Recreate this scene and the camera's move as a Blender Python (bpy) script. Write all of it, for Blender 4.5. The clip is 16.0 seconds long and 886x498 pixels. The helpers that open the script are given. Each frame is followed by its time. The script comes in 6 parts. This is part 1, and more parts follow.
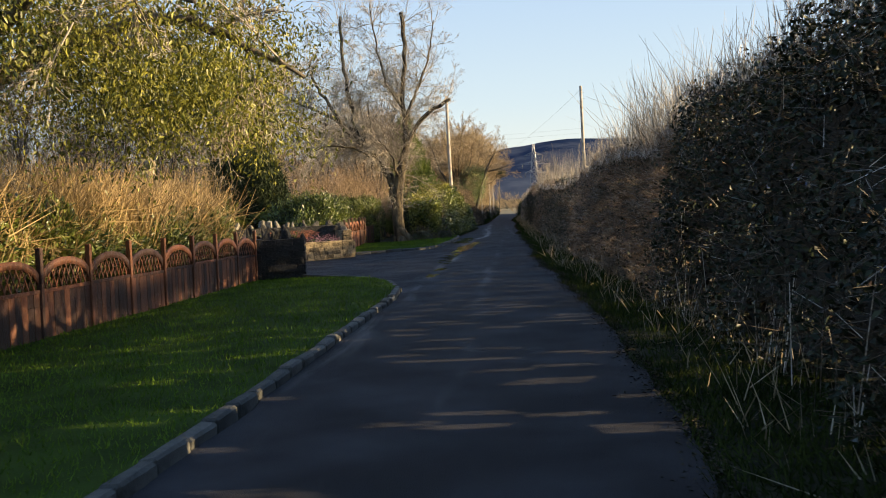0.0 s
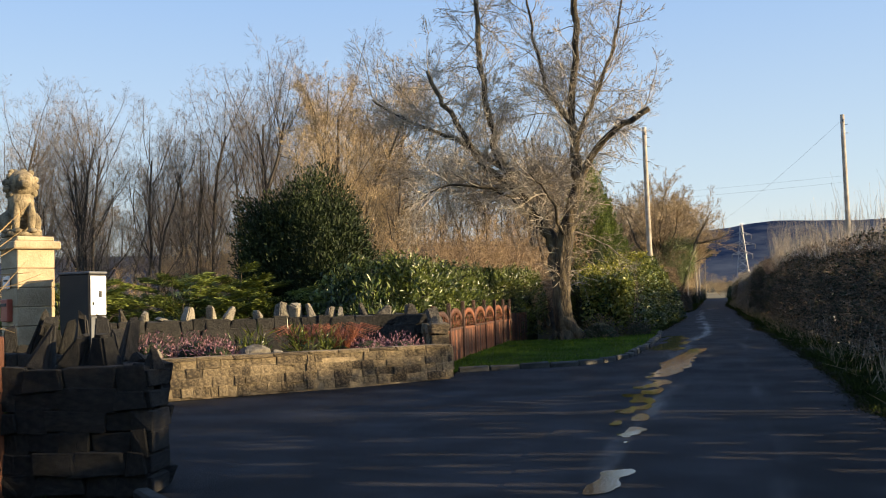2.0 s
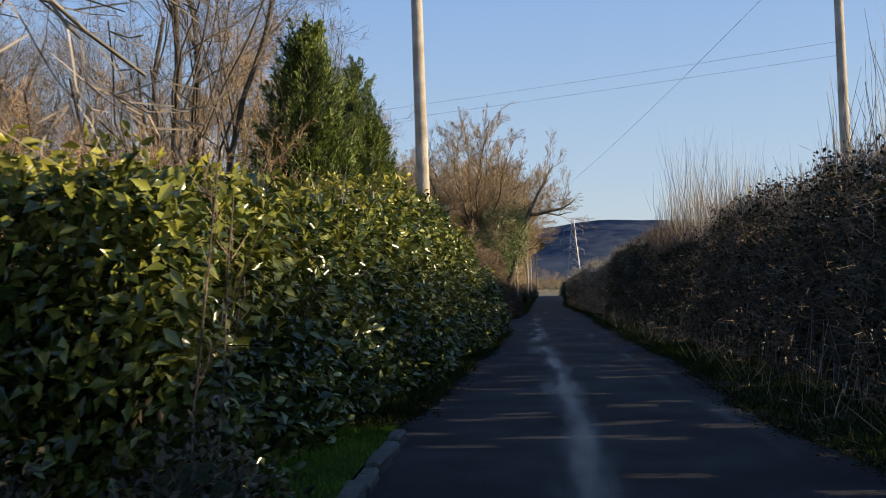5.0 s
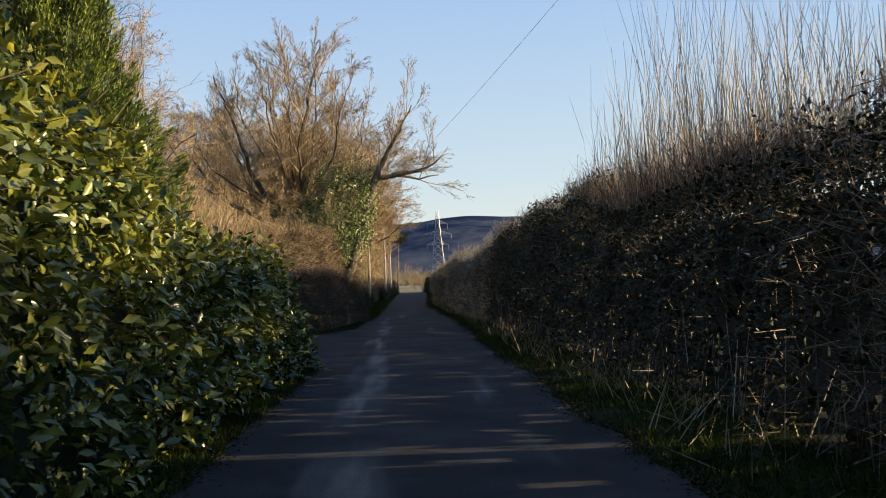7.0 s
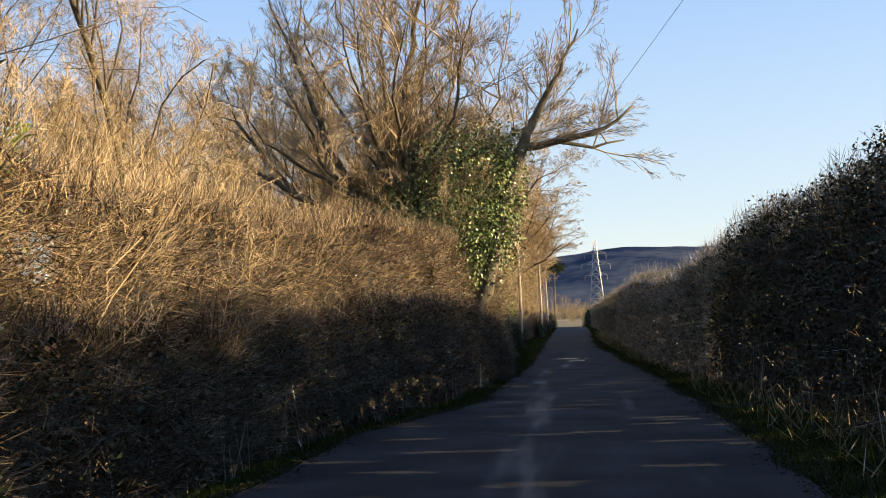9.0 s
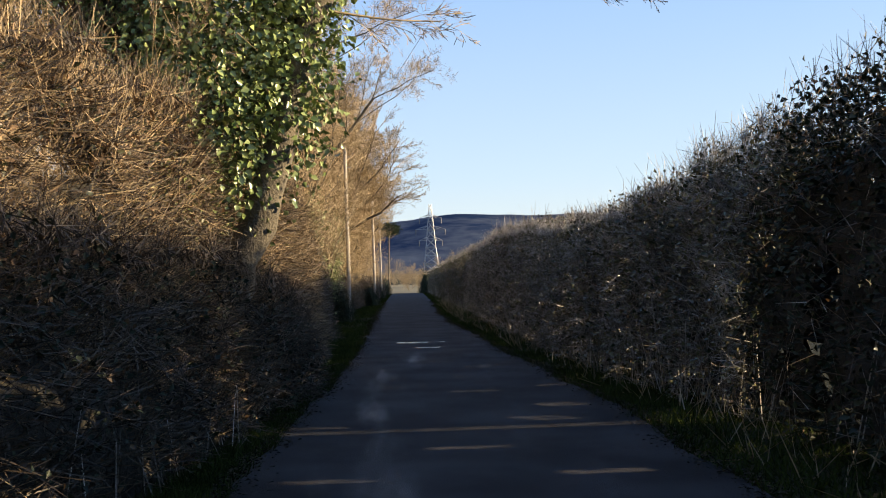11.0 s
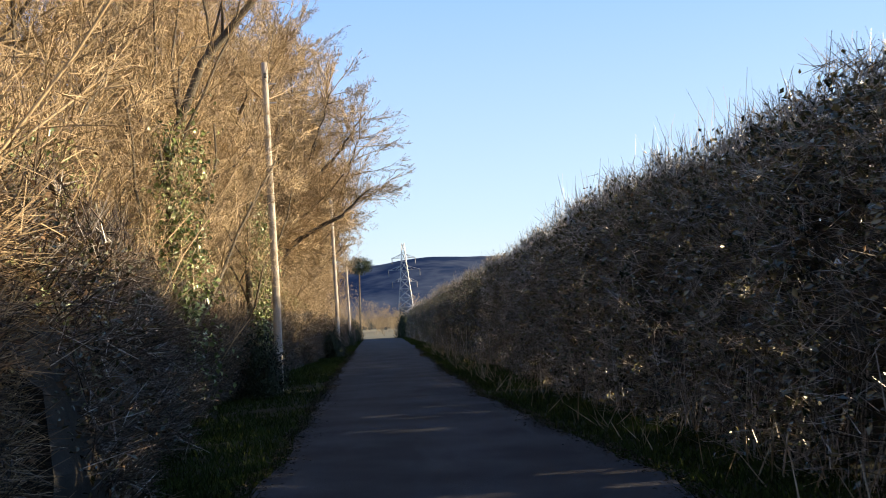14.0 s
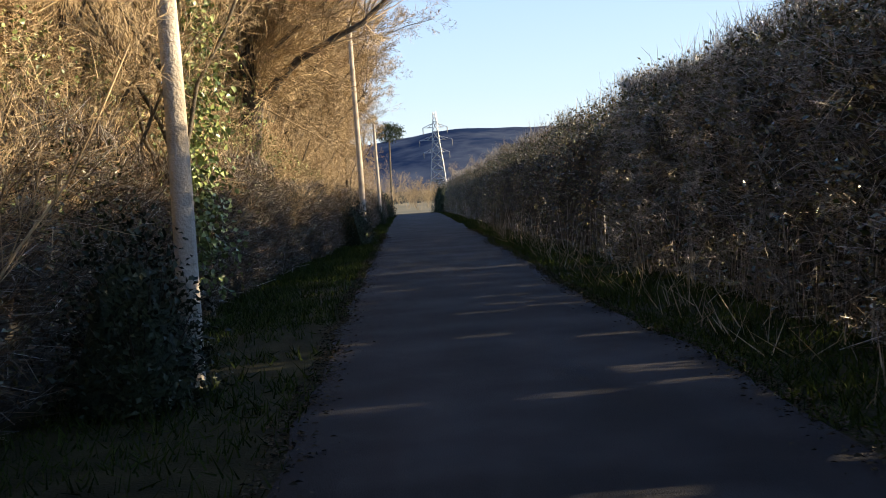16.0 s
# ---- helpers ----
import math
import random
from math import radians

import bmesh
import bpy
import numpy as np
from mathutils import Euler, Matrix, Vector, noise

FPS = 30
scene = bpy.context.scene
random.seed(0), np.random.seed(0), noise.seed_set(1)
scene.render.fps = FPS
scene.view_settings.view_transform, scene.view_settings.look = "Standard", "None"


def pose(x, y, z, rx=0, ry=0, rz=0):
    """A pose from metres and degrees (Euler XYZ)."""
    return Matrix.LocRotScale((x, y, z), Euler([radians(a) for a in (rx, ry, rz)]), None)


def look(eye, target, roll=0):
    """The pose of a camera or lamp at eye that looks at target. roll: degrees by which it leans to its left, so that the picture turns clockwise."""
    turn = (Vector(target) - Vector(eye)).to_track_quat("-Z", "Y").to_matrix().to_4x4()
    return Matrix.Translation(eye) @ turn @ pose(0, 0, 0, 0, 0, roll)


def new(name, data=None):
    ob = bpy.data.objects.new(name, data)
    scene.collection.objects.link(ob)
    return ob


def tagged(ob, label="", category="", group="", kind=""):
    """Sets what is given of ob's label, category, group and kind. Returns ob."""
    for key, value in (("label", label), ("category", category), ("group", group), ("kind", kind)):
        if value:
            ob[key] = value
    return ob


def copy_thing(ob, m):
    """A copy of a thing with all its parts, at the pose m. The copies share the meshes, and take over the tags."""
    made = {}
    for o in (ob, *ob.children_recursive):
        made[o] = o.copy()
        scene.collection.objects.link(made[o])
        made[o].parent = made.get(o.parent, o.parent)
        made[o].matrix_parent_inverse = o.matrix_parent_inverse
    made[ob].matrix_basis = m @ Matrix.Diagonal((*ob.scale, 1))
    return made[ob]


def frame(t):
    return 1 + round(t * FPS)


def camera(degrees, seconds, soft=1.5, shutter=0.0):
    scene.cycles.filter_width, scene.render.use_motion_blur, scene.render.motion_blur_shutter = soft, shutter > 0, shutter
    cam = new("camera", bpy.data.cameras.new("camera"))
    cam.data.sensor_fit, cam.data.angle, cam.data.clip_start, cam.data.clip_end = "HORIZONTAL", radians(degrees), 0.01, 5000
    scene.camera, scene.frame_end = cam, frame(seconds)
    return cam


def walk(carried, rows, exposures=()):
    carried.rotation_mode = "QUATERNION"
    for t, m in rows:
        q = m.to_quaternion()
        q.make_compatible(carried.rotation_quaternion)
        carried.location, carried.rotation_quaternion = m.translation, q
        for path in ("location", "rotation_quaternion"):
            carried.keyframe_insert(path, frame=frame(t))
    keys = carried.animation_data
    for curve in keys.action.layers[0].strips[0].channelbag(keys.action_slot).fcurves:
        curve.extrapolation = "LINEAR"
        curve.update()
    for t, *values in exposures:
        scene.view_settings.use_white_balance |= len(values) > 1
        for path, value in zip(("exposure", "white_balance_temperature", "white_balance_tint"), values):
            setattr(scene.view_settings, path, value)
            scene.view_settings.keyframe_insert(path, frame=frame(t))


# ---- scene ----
cam = camera(45.6, 16.0, soft=1.0, shutter=0.07)
PATH = [
    (0, (1.945, -13.346, 1.310), (1.221, -3.379, 0.968), -2.58),
    (0.5, (1.587, -8.332, 1.321), (0.971, 1.640, 0.916), -2.65),
    (1, (1.338, -3.382, 1.300), (0.771, 6.602, 1.339), -2.19),
    (1.5, (0.979, 1.689, 1.290), (-0.302, 11.598, 1.704), -1.90),
    (2, (0.722, 6.276, 1.257), (-1.806, 15.938, 1.754), -1.55),
    (2.5, (0.585, 10.849, 1.238), (-3.212, 20.084, 1.781), -1.25),
    (3, (0.404, 15.739, 1.197), (-4.083, 24.666, 1.626), -1.60),
    (3.5, (0.171, 20.791, 1.164), (-4.253, 29.745, 1.658), -1.74),
    (4, (-0.115, 25.922, 1.166), (-4.136, 35.074, 1.449), -1.28),
    (4.5, (0.024, 30.491, 1.162), (-2.807, 40.078, 1.432), -1.25),
    (5, (-0.004, 33.866, 1.220), (-0.992, 43.808, 1.647), -1.38),
    (5.2, (-0.030, 35.337, 1.242), (-0.686, 45.310, 1.557), -1.20),
    (7.3, (0.316, 52.398, 1.221), (0.619, 62.386, 1.610), -1.52),
    (7.5, (0.294, 53.952, 1.232), (0.269, 63.941, 1.714), -1.72),
    (8, (0.218, 57.771, 1.274), (-0.679, 67.713, 1.863), -2.60),
    (8.2, (0.167, 59.258, 1.300), (-1.014, 69.169, 1.929), -2.08),
    (10.3, (-0.366, 71.652, 1.305), (-1.231, 81.586, 2.064), -1.81),
    (10.5, (-0.391, 73.043, 1.298), (-0.710, 83.011, 2.027), -1.70),
    (11, (-0.417, 76.179, 1.319), (-0.017, 86.165, 1.666), -1.42),
    (11.5, (-0.407, 79.220, 1.323), (0.021, 89.210, 1.201), -1.16),
    (12, (-0.362, 82.441, 1.302), (0.111, 92.429, 1.124), -0.99),
    (12.5, (-0.341, 85.651, 1.230), (0.389, 95.624, 1.257), -1.75),
    (13, (-0.341, 88.851, 1.160), (0.286, 98.831, 1.078), -2.67),
    (13.5, (-0.428, 92.238, 1.168), (0.156, 102.210, 1.650), -3.66),
    (14, (-0.493, 95.611, 1.160), (0.191, 105.560, 1.912), -3.10),
    (14.5, (-0.561, 99.078, 1.162), (0.126, 109.031, 1.849), -3.28),
    (15, (-0.643, 102.627, 1.190), (-0.085, 112.608, 1.419), -4.52),
    (15.5, (-0.729, 106.057, 1.246), (-0.303, 116.048, 1.319), -4.43),
    (16, (-0.787, 109.397, 1.276), (-0.456, 119.382, 0.841), -3.76),
]
walk(cam, [(t, look(eye, target, roll)) for t, eye, target, roll in PATH], exposures=[(t, stops, kelvin, 10) for t, stops, kelvin in (
    (0, 1.2, 9900), (1.0, 1.25, 10200), (2.0, 1.05, 9000), (2.5, 0.95, 8600), (3.2, 0.9, 7800), (4.0, 1.25, 7600), (5.0, 0.7, 8000), (7.3, 1.1, 9500), (8.0, 1.2, 9500),
    (10.5, 1.25, 9000), (11.0, 1.2, 8500), (11.5, 1.3, 9200), (12.0, 1.25, 9200), (12.5, 1.35, 9000), (13.5, 1.3, 8200), (14.5, 1.3, 8000), (15.5, 1.4, 8100), (16.0, 1.35, 8200))])

# ---- light: clear winter sky, one low sun from the right of the lane ----
SUN_TO = Vector((1.0, 0.03, 0.212)).normalized()
world = bpy.data.worlds.new("sky")
scene.world = world
world.use_nodes = True
wn = world.node_tree
sky = wn.nodes.new("ShaderNodeTexSky")
sky.sky_type = "NISHITA"
sky.sun_disc = False
sky.sun_elevation = math.asin(SUN_TO.z)
sky.sun_rotation = math.atan2(SUN_TO.x, SUN_TO.y)
sky.ozone_density = 2.0
sky.dust_density = 0.6
bg = wn.nodes["Background"]
bg.inputs["Strength"].default_value = 0.1
tc = wn.nodes.new("ShaderNodeTexCoord")
sep = wn.nodes.new("ShaderNodeSeparateXYZ")
wn.links.new(tc.outputs["Generated"], sep.inputs[0])
grad = wn.nodes.new("ShaderNodeValToRGB")
for pos, col in ((0.0, (3.6, 4.4, 5.6)), (0.1, (2.55, 3.9, 6.2)), (0.33, (1.25, 2.8, 6.5)), (1.0, (0.45, 1.3, 3.9))):
    e = grad.color_ramp.elements[0] if pos == 0 else grad.color_ramp.elements[-1] if pos == 1 else grad.color_ramp.elements.new(pos)
    e.position, e.color = pos, (*col, 1)
wn.links.new(sep.outputs[2], grad.inputs[0])
blend = wn.nodes.new("ShaderNodeMixRGB")
blend.inputs[0].default_value = 0.75
wn.links.new(sky.outputs[0], blend.inputs[1])
wn.links.new(grad.outputs[0], blend.inputs[2])
# low white clouds over the wood
cloudy = blend
cn = wn.nodes.new("ShaderNodeTexNoise")
cn.inputs["Scale"].default_value, cn.inputs["Detail"].default_value = 20.0, 10
wn.links.new(tc.outputs["Generated"], cn.inputs["Vector"])
for way, near, far in (((-0.695, 0.685, 0.216), 0.9998, 0.9958), ((-0.735, 0.65, 0.215), 0.9998, 0.9965), ((-0.745, 0.65, 0.15), 0.9999, 0.9962), ((-0.325, 0.935, 0.13), 0.9999, 0.9970)):
    dp = wn.nodes.new("ShaderNodeVectorMath")
    dp.operation = "DOT_PRODUCT"
    dp.inputs[1].default_value = Vector(way).normalized()
    wn.links.new(tc.outputs["Generated"], dp.inputs[0])
    fall = wn.nodes.new("ShaderNodeMapRange")
    fall.inputs[1].default_value, fall.inputs[2].default_value, fall.inputs[3].default_value, fall.inputs[4].default_value = far, near, -0.5, 0.12
    wn.links.new(dp.outputs["Value"], fall.inputs[0])
    sm = wn.nodes.new("ShaderNodeMath")
    sm.operation = "ADD"
    wn.links.new(fall.outputs[0], sm.inputs[0])
    wn.links.new(cn.outputs[0], sm.inputs[1])
    edge = wn.nodes.new("ShaderNodeMapRange")
    edge.interpolation_type = "SMOOTHSTEP"
    edge.inputs[1].default_value, edge.inputs[2].default_value = 0.36, 0.66
    wn.links.new(sm.outputs[0], edge.inputs[0])
    mixc = wn.nodes.new("ShaderNodeMixRGB")
    wn.links.new(edge.outputs[0], mixc.inputs[0])
    wn.links.new(cloudy.outputs[0], mixc.inputs[1])
    mixc.inputs[2].default_value = (4.2, 4.8, 5.7, 1)
    cloudy = mixc
wn.links.new(cloudy.outputs[0], bg.inputs[0])
sun = new("sun", bpy.data.lights.new("sun", "SUN"))
sun.data.energy = 5.0
sun.data.angle = radians(0.6)
sun.data.color = (1.0, 0.88, 0.70)
sun.matrix_world = look((60, 0, 30), Vector((60, 0, 30)) - SUN_TO)


# ---- helpers of this scene ----
rng = np.random.default_rng(7)


def mesh_np(name, verts, faces):
    """A mesh from arrays of vertices and of faces with the same count of corners."""
    me = bpy.data.meshes.new(name)
    verts, faces = np.asarray(verts, np.float32), np.asarray(faces, np.int32)
    k = faces.shape[1]
    me.vertices.add(len(verts))
    me.vertices.foreach_set("co", verts.ravel())
    me.loops.add(faces.size)
    me.loops.foreach_set("vertex_index", faces.ravel())
    me.polygons.add(len(faces))
    me.polygons.foreach_set("loop_start", np.arange(0, faces.size, k, dtype=np.int32))
    me.polygons.foreach_set("loop_total", np.full(len(faces), k, np.int32))
    me.update(calc_edges=True)
    return me


def thing(name, label, category, at=(0, 0, 0), group="", kind=""):
    ob = new(name)
    ob.location = at
    return tagged(ob, label, category, group, kind)


def part(name, geo, material, parent=None, label="", smooth=False):
    """Links a bmesh, a mesh or a (verts, faces) pair as one mesh object under its thing or part."""
    if isinstance(geo, bmesh.types.BMesh):
        me = bpy.data.meshes.new(name)
        geo.to_mesh(me)
        geo.free()
    elif isinstance(geo, tuple):
        me = mesh_np(name, *geo)
    else:
        me = geo
    if not me.materials:
        me.materials.append(material)
    if smooth:
        me.shade_smooth()
    ob = new(name, me)
    ob.parent = parent
    if label:
        ob["label"] = label
    if name.endswith("_growth"):
        ob["kind"] = "stuff"
    return ob


def unit(v):
    return v / np.maximum(np.linalg.norm(v, axis=-1, keepdims=True), 1e-9)


def join(*geos):
    vs, fs, n = [], [], 0
    for v, f in geos:
        vs.append(v)
        fs.append(np.asarray(f) + n)
        n += len(v)
    return np.concatenate(vs), np.concatenate(fs)


def leaf_geo(p, d, n, length, width, fold=0.25):
    """Folded leaf blades: base p, direction d, face normal n; one quad pair each."""
    d = unit(d)
    s = unit(np.cross(d, n))
    up = unit(np.cross(s, d))
    length, width = np.asarray(length)[:, None], np.asarray(width)[:, None]
    mid = p + d * length * 0.45
    a, b = mid + s * width * 0.5 + up * width * fold, mid - s * width * 0.5 + up * width * fold
    tip = p + d * length - up * length * 0.1
    v = np.stack([p, a, tip, b], 1).reshape(-1, 3)
    i = np.arange(len(p))[:, None] * 4
    return v, np.concatenate([i + (0, 1, 2), i + (0, 2, 3)])


def stick_geo(p, q, r0, r1):
    """Tapered three-sided sticks from p to q."""
    d = unit(q - p)
    ref = np.where(np.abs(d[:, 2:3]) > 0.9, (1.0, 0, 0), (0, 0, 1.0))
    a = unit(np.cross(d, ref))
    b = np.cross(d, a)
    r0, r1 = np.broadcast_to(r0, len(p))[:, None], np.broadcast_to(r1, len(p))[:, None]
    ring = [math.cos(t) * a + math.sin(t) * b for t in (0, 2.0944, 4.18879)]
    v = np.stack([p + r0 * o for o in ring] + [q + r1 * o for o in ring], 1).reshape(-1, 3)
    i = np.arange(len(p))[:, None] * 6
    return v, np.concatenate([i + (k, (k + 1) % 3, 3 + (k + 1) % 3, 3 + k) for k in range(3)])


def strip_geo(p, q, r0, r1, g):
    """Fine twigs, one tapered quad each, turned at random round their length."""
    d = unit(q - p)
    s = unit(np.cross(d, g.normal(0, 1, p.shape)))
    r0, r1 = np.broadcast_to(r0, len(p))[:, None], np.broadcast_to(r1, len(p))[:, None]
    v = np.stack([p - s * r0, p + s * r0, q + s * r1, q - s * r1], 1).reshape(-1, 3)
    return v, np.arange(len(p))[:, None] * 4 + (0, 1, 2, 3)


def wave(x, y, seed, scale=1.0):
    """Smooth bumps between about -1 and 1."""
    g = np.random.default_rng(seed)
    out = 0
    for k in range(6):
        a, b, c = g.uniform(-1, 1, 2).tolist() + [g.uniform(0, 6.28)]
        f = scale * (0.6 + 0.45 * k)
        out = out + np.sin(f * (a * x * 2 + b * y * 2) + c) / (1 + 0.5 * k)
    return out / 2.2


def road_z(y):
    """Height of the lane along its length."""
    y = np.asarray(y, float)
    s = np.clip((y - 22) / 10, 0, 1)
    e = np.clip((y - 95) / 110, 0, 1)
    return -0.2 + 0.2 * s * s * (3 - 2 * s) + 0.45 * e * e * (3 - 2 * e)


def ground_z(x, y):
    """Height of the ground beside the lane."""
    x = np.asarray(x, float)
    left = np.clip((-x - 1.4) / 3.6, 0, 1)
    far = np.clip((np.asarray(y, float) - 210) / 250, 0, 1)
    return road_z(y) - 0.12 * left + far * far * 6 * np.clip(1 - np.abs(x) / 4000, 0, 1)


# ---- materials ----
def material(name, dark, light, scale=6.0, rough=0.8, bump=0.3, fine=60.0, metal=0.0, island=0.0, obj=0.0, sheen=0.0, trans=0.0, spec=0.5, stain=0.35, stretch=1.0):
    """A surface of two tones mixed by coarse and fine noise, with relief; island and obj: brightness that varies leaf by leaf or piece by piece."""
    m = bpy.data.materials.new(name)
    m.use_nodes = True
    nt = m.node_tree
    bsdf = nt.nodes["Principled BSDF"]
    co = nt.nodes.new("ShaderNodeTexCoord")
    n1, n2 = nt.nodes.new("ShaderNodeTexNoise"), nt.nodes.new("ShaderNodeTexNoise")
    n1.inputs["Scale"].default_value, n1.inputs["Detail"].default_value = scale, 6
    n2.inputs["Scale"].default_value, n2.inputs["Detail"].default_value = fine, 3
    mp = nt.nodes.new("ShaderNodeMapping")
    mp.inputs["Scale"].default_value = (1, 1, stretch)
    nt.links.new(co.outputs["Object"], mp.inputs[0])
    for n in (n1, n2):
        nt.links.new(mp.outputs[0], n.inputs["Vector"])
    mix = nt.nodes.new("ShaderNodeMath")
    mix.operation = "MULTIPLY_ADD"
    nt.links.new(n2.outputs[0], mix.inputs[0])
    mix.inputs[1].default_value = 0.45
    add = nt.nodes.new("ShaderNodeMath")
    add.operation = "MULTIPLY_ADD"
    nt.links.new(n1.outputs[0], add.inputs[0])
    add.inputs[1].default_value, add.inputs[2].default_value = 1.6, -0.55
    nt.links.new(add.outputs[0], mix.inputs[2])
    last = mix
    if island or obj:
        src = nt.nodes.new("ShaderNodeNewGeometry" if island else "ShaderNodeObjectInfo")
        r = nt.nodes.new("ShaderNodeMath")
        r.operation = "MULTIPLY_ADD"
        nt.links.new(src.outputs["Random Per Island" if island else "Random"], r.inputs[0])
        r.inputs[1].default_value = island or obj
        sub = nt.nodes.new("ShaderNodeMath")
        sub.operation = "SUBTRACT"
        nt.links.new(mix.outputs[0], sub.inputs[0])
        sub.inputs[1].default_value = 0.5 * (island or obj)
        nt.links.new(sub.outputs[0], r.inputs[2])
        last = r
    ramp = nt.nodes.new("ShaderNodeValToRGB")
    ramp.color_ramp.elements[0].color, ramp.color_ramp.elements[1].color = (*dark, 1), (*light, 1)
    ramp.color_ramp.elements[0].position, ramp.color_ramp.elements[1].position = 0.5 - stain, 0.5 + stain + 0.15
    nt.links.new(last.outputs[0], ramp.inputs[0])
    nt.links.new(ramp.outputs[0], bsdf.inputs["Base Color"])
    bsdf.inputs["Roughness"].default_value = rough
    bsdf.inputs["Metallic"].default_value = metal
    bsdf.inputs["Specular IOR Level"].default_value = spec
    if trans:
        bsdf.inputs["Transmission Weight"].default_value = 0
        tr = nt.nodes.new("ShaderNodeBsdfTranslucent")
        nt.links.new(ramp.outputs[0], tr.inputs["Color"])
        ms = nt.nodes.new("ShaderNodeMixShader")
        ms.inputs[0].default_value = trans
        nt.links.new(bsdf.outputs[0], ms.inputs[1])
        nt.links.new(tr.outputs[0], ms.inputs[2])
        nt.links.new(ms.outputs[0], nt.nodes["Material Output"].inputs[0])
    if bump:
        b = nt.nodes.new("ShaderNodeBump")
        b.inputs["Strength"].default_value, b.inputs["Distance"].default_value = bump, 0.02 if stretch == 1 else 0.06
        nt.links.new(n2.outputs[0], b.inputs["Height"])
        nt.links.new(b.outputs[0], bsdf.inputs["Normal"])
    return m


GRASS = material("grass", (0.014, 0.03, 0.005), (0.05, 0.09, 0.014), 1.5, 0.85, 0.8, 40, spec=0.05)
GRASS_BLADE = material("grass_blade", (0.032, 0.075, 0.008), (0.15, 0.25, 0.036), 0.9, 0.8, 0, 30, island=0.6, trans=0.3, spec=0.06)
SOIL = material("soil", (0.012, 0.013, 0.006), (0.045, 0.043, 0.02), 3, 0.95, 1.0, 50, spec=0.1)
ASPHALT = material("asphalt", (0.005, 0.005, 0.007), (0.036, 0.036, 0.040), 0.9, 0.6, 0.7, 110, spec=0.3, stain=0.2)
def damp(m, lo, hi):
    """Wet wheel tracks: two soft bands that wander along the lane, broken by noise, where the asphalt is smooth with water."""
    nt = m.node_tree

    def op(kind, a, b=None, c=None):
        n = nt.nodes.new("ShaderNodeMath")
        n.operation = kind
        for k, v in enumerate((a, b, c)):
            if v is None:
                continue
            if isinstance(v, (int, float)):
                n.inputs[k].default_value = v
            else:
                nt.links.new(v, n.inputs[k])
        return n.outputs[0]

    co, sx = nt.nodes.new("ShaderNodeTexCoord"), nt.nodes.new("ShaderNodeSeparateXYZ")
    nt.links.new(co.outputs["Object"], sx.inputs[0])
    line = nt.nodes.new("ShaderNodeValToRGB")
    ways = ((0, -0.1, 0.35), (10, -0.2, 0.45), (25, -0.25, 0.5), (35, -0.15, 0.6), (42, 0.32, 0.65), (50, 0.1, 0.65), (61, -0.28, 0.6), (75, -0.5, 0.55), (90, -0.7, 0.4), (100, 0.1, 0.2), (112, -0.25, 0.0))
    el = line.color_ramp.elements
    for k, (y, x, force) in enumerate(ways):
        e = el[0] if k == 0 else el[-1] if k == len(ways) - 1 else el.new(y / 112)
        e.position = y / 112
        e.color = (0.5 + 0.4 * x,) * 3 + (force,)
    nt.links.new(op("DIVIDE", sx.outputs[1], 112.0), line.inputs[0])
    mid = op("MULTIPLY_ADD", line.outputs[0], 2.5, -1.25)
    away = op("SUBTRACT", sx.outputs[0], mid)
    near = op("SUBTRACT", 1.0, op("DIVIDE", op("ABSOLUTE", away), 0.42))
    other = op("SUBTRACT", 0.5, op("DIVIDE", op("ABSOLUTE", op("SUBTRACT", away, 1.4)), 0.42))
    mp, nz = nt.nodes.new("ShaderNodeMapping"), nt.nodes.new("ShaderNodeTexNoise")
    mp.inputs["Scale"].default_value = (3.0, 0.33, 1)
    nz.inputs["Scale"].default_value, nz.inputs["Detail"].default_value = 1.0, 7
    nt.links.new(co.outputs["Object"], mp.inputs[0])
    nt.links.new(mp.outputs[0], nz.inputs["Vector"])
    wet = op("MULTIPLY_ADD", op("MULTIPLY", op("MAXIMUM", op("MAXIMUM", near, other), -0.2), line.outputs[1]), 0.6, nz.outputs[0])
    mr = nt.nodes.new("ShaderNodeMapRange")
    mr.interpolation_type = "SMOOTHSTEP"
    mr.inputs[1].default_value, mr.inputs[2].default_value, mr.inputs[3].default_value, mr.inputs[4].default_value = 0.56, 1.0, hi, lo
    nt.links.new(wet, mr.inputs[0])
    nt.links.new(mr.outputs[0], nt.nodes["Principled BSDF"].inputs["Roughness"])


damp(ASPHALT, 0.42, 0.88)
KERB = material("kerb_concrete", (0.03, 0.031, 0.027), (0.13, 0.127, 0.11), 5, 0.85, 0.6, 60, obj=0.4)
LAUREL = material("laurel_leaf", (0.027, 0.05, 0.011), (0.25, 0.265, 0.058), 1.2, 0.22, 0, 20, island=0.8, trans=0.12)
PRIVET = material("hedge_leaf", (0.02, 0.03, 0.014), (0.19, 0.175, 0.095), 1.5, 0.25, 0, 20, island=0.9, trans=0.1, spec=0.6)
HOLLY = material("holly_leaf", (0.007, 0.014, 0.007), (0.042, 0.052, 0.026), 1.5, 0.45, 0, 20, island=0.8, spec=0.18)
BROWN_LEAF = material("dry_leaf", (0.05, 0.028, 0.014), (0.24, 0.14, 0.07), 2, 0.7, 0, 20, island=0.8, trans=0.2)
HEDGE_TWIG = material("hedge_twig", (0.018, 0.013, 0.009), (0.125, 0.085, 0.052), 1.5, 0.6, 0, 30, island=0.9)
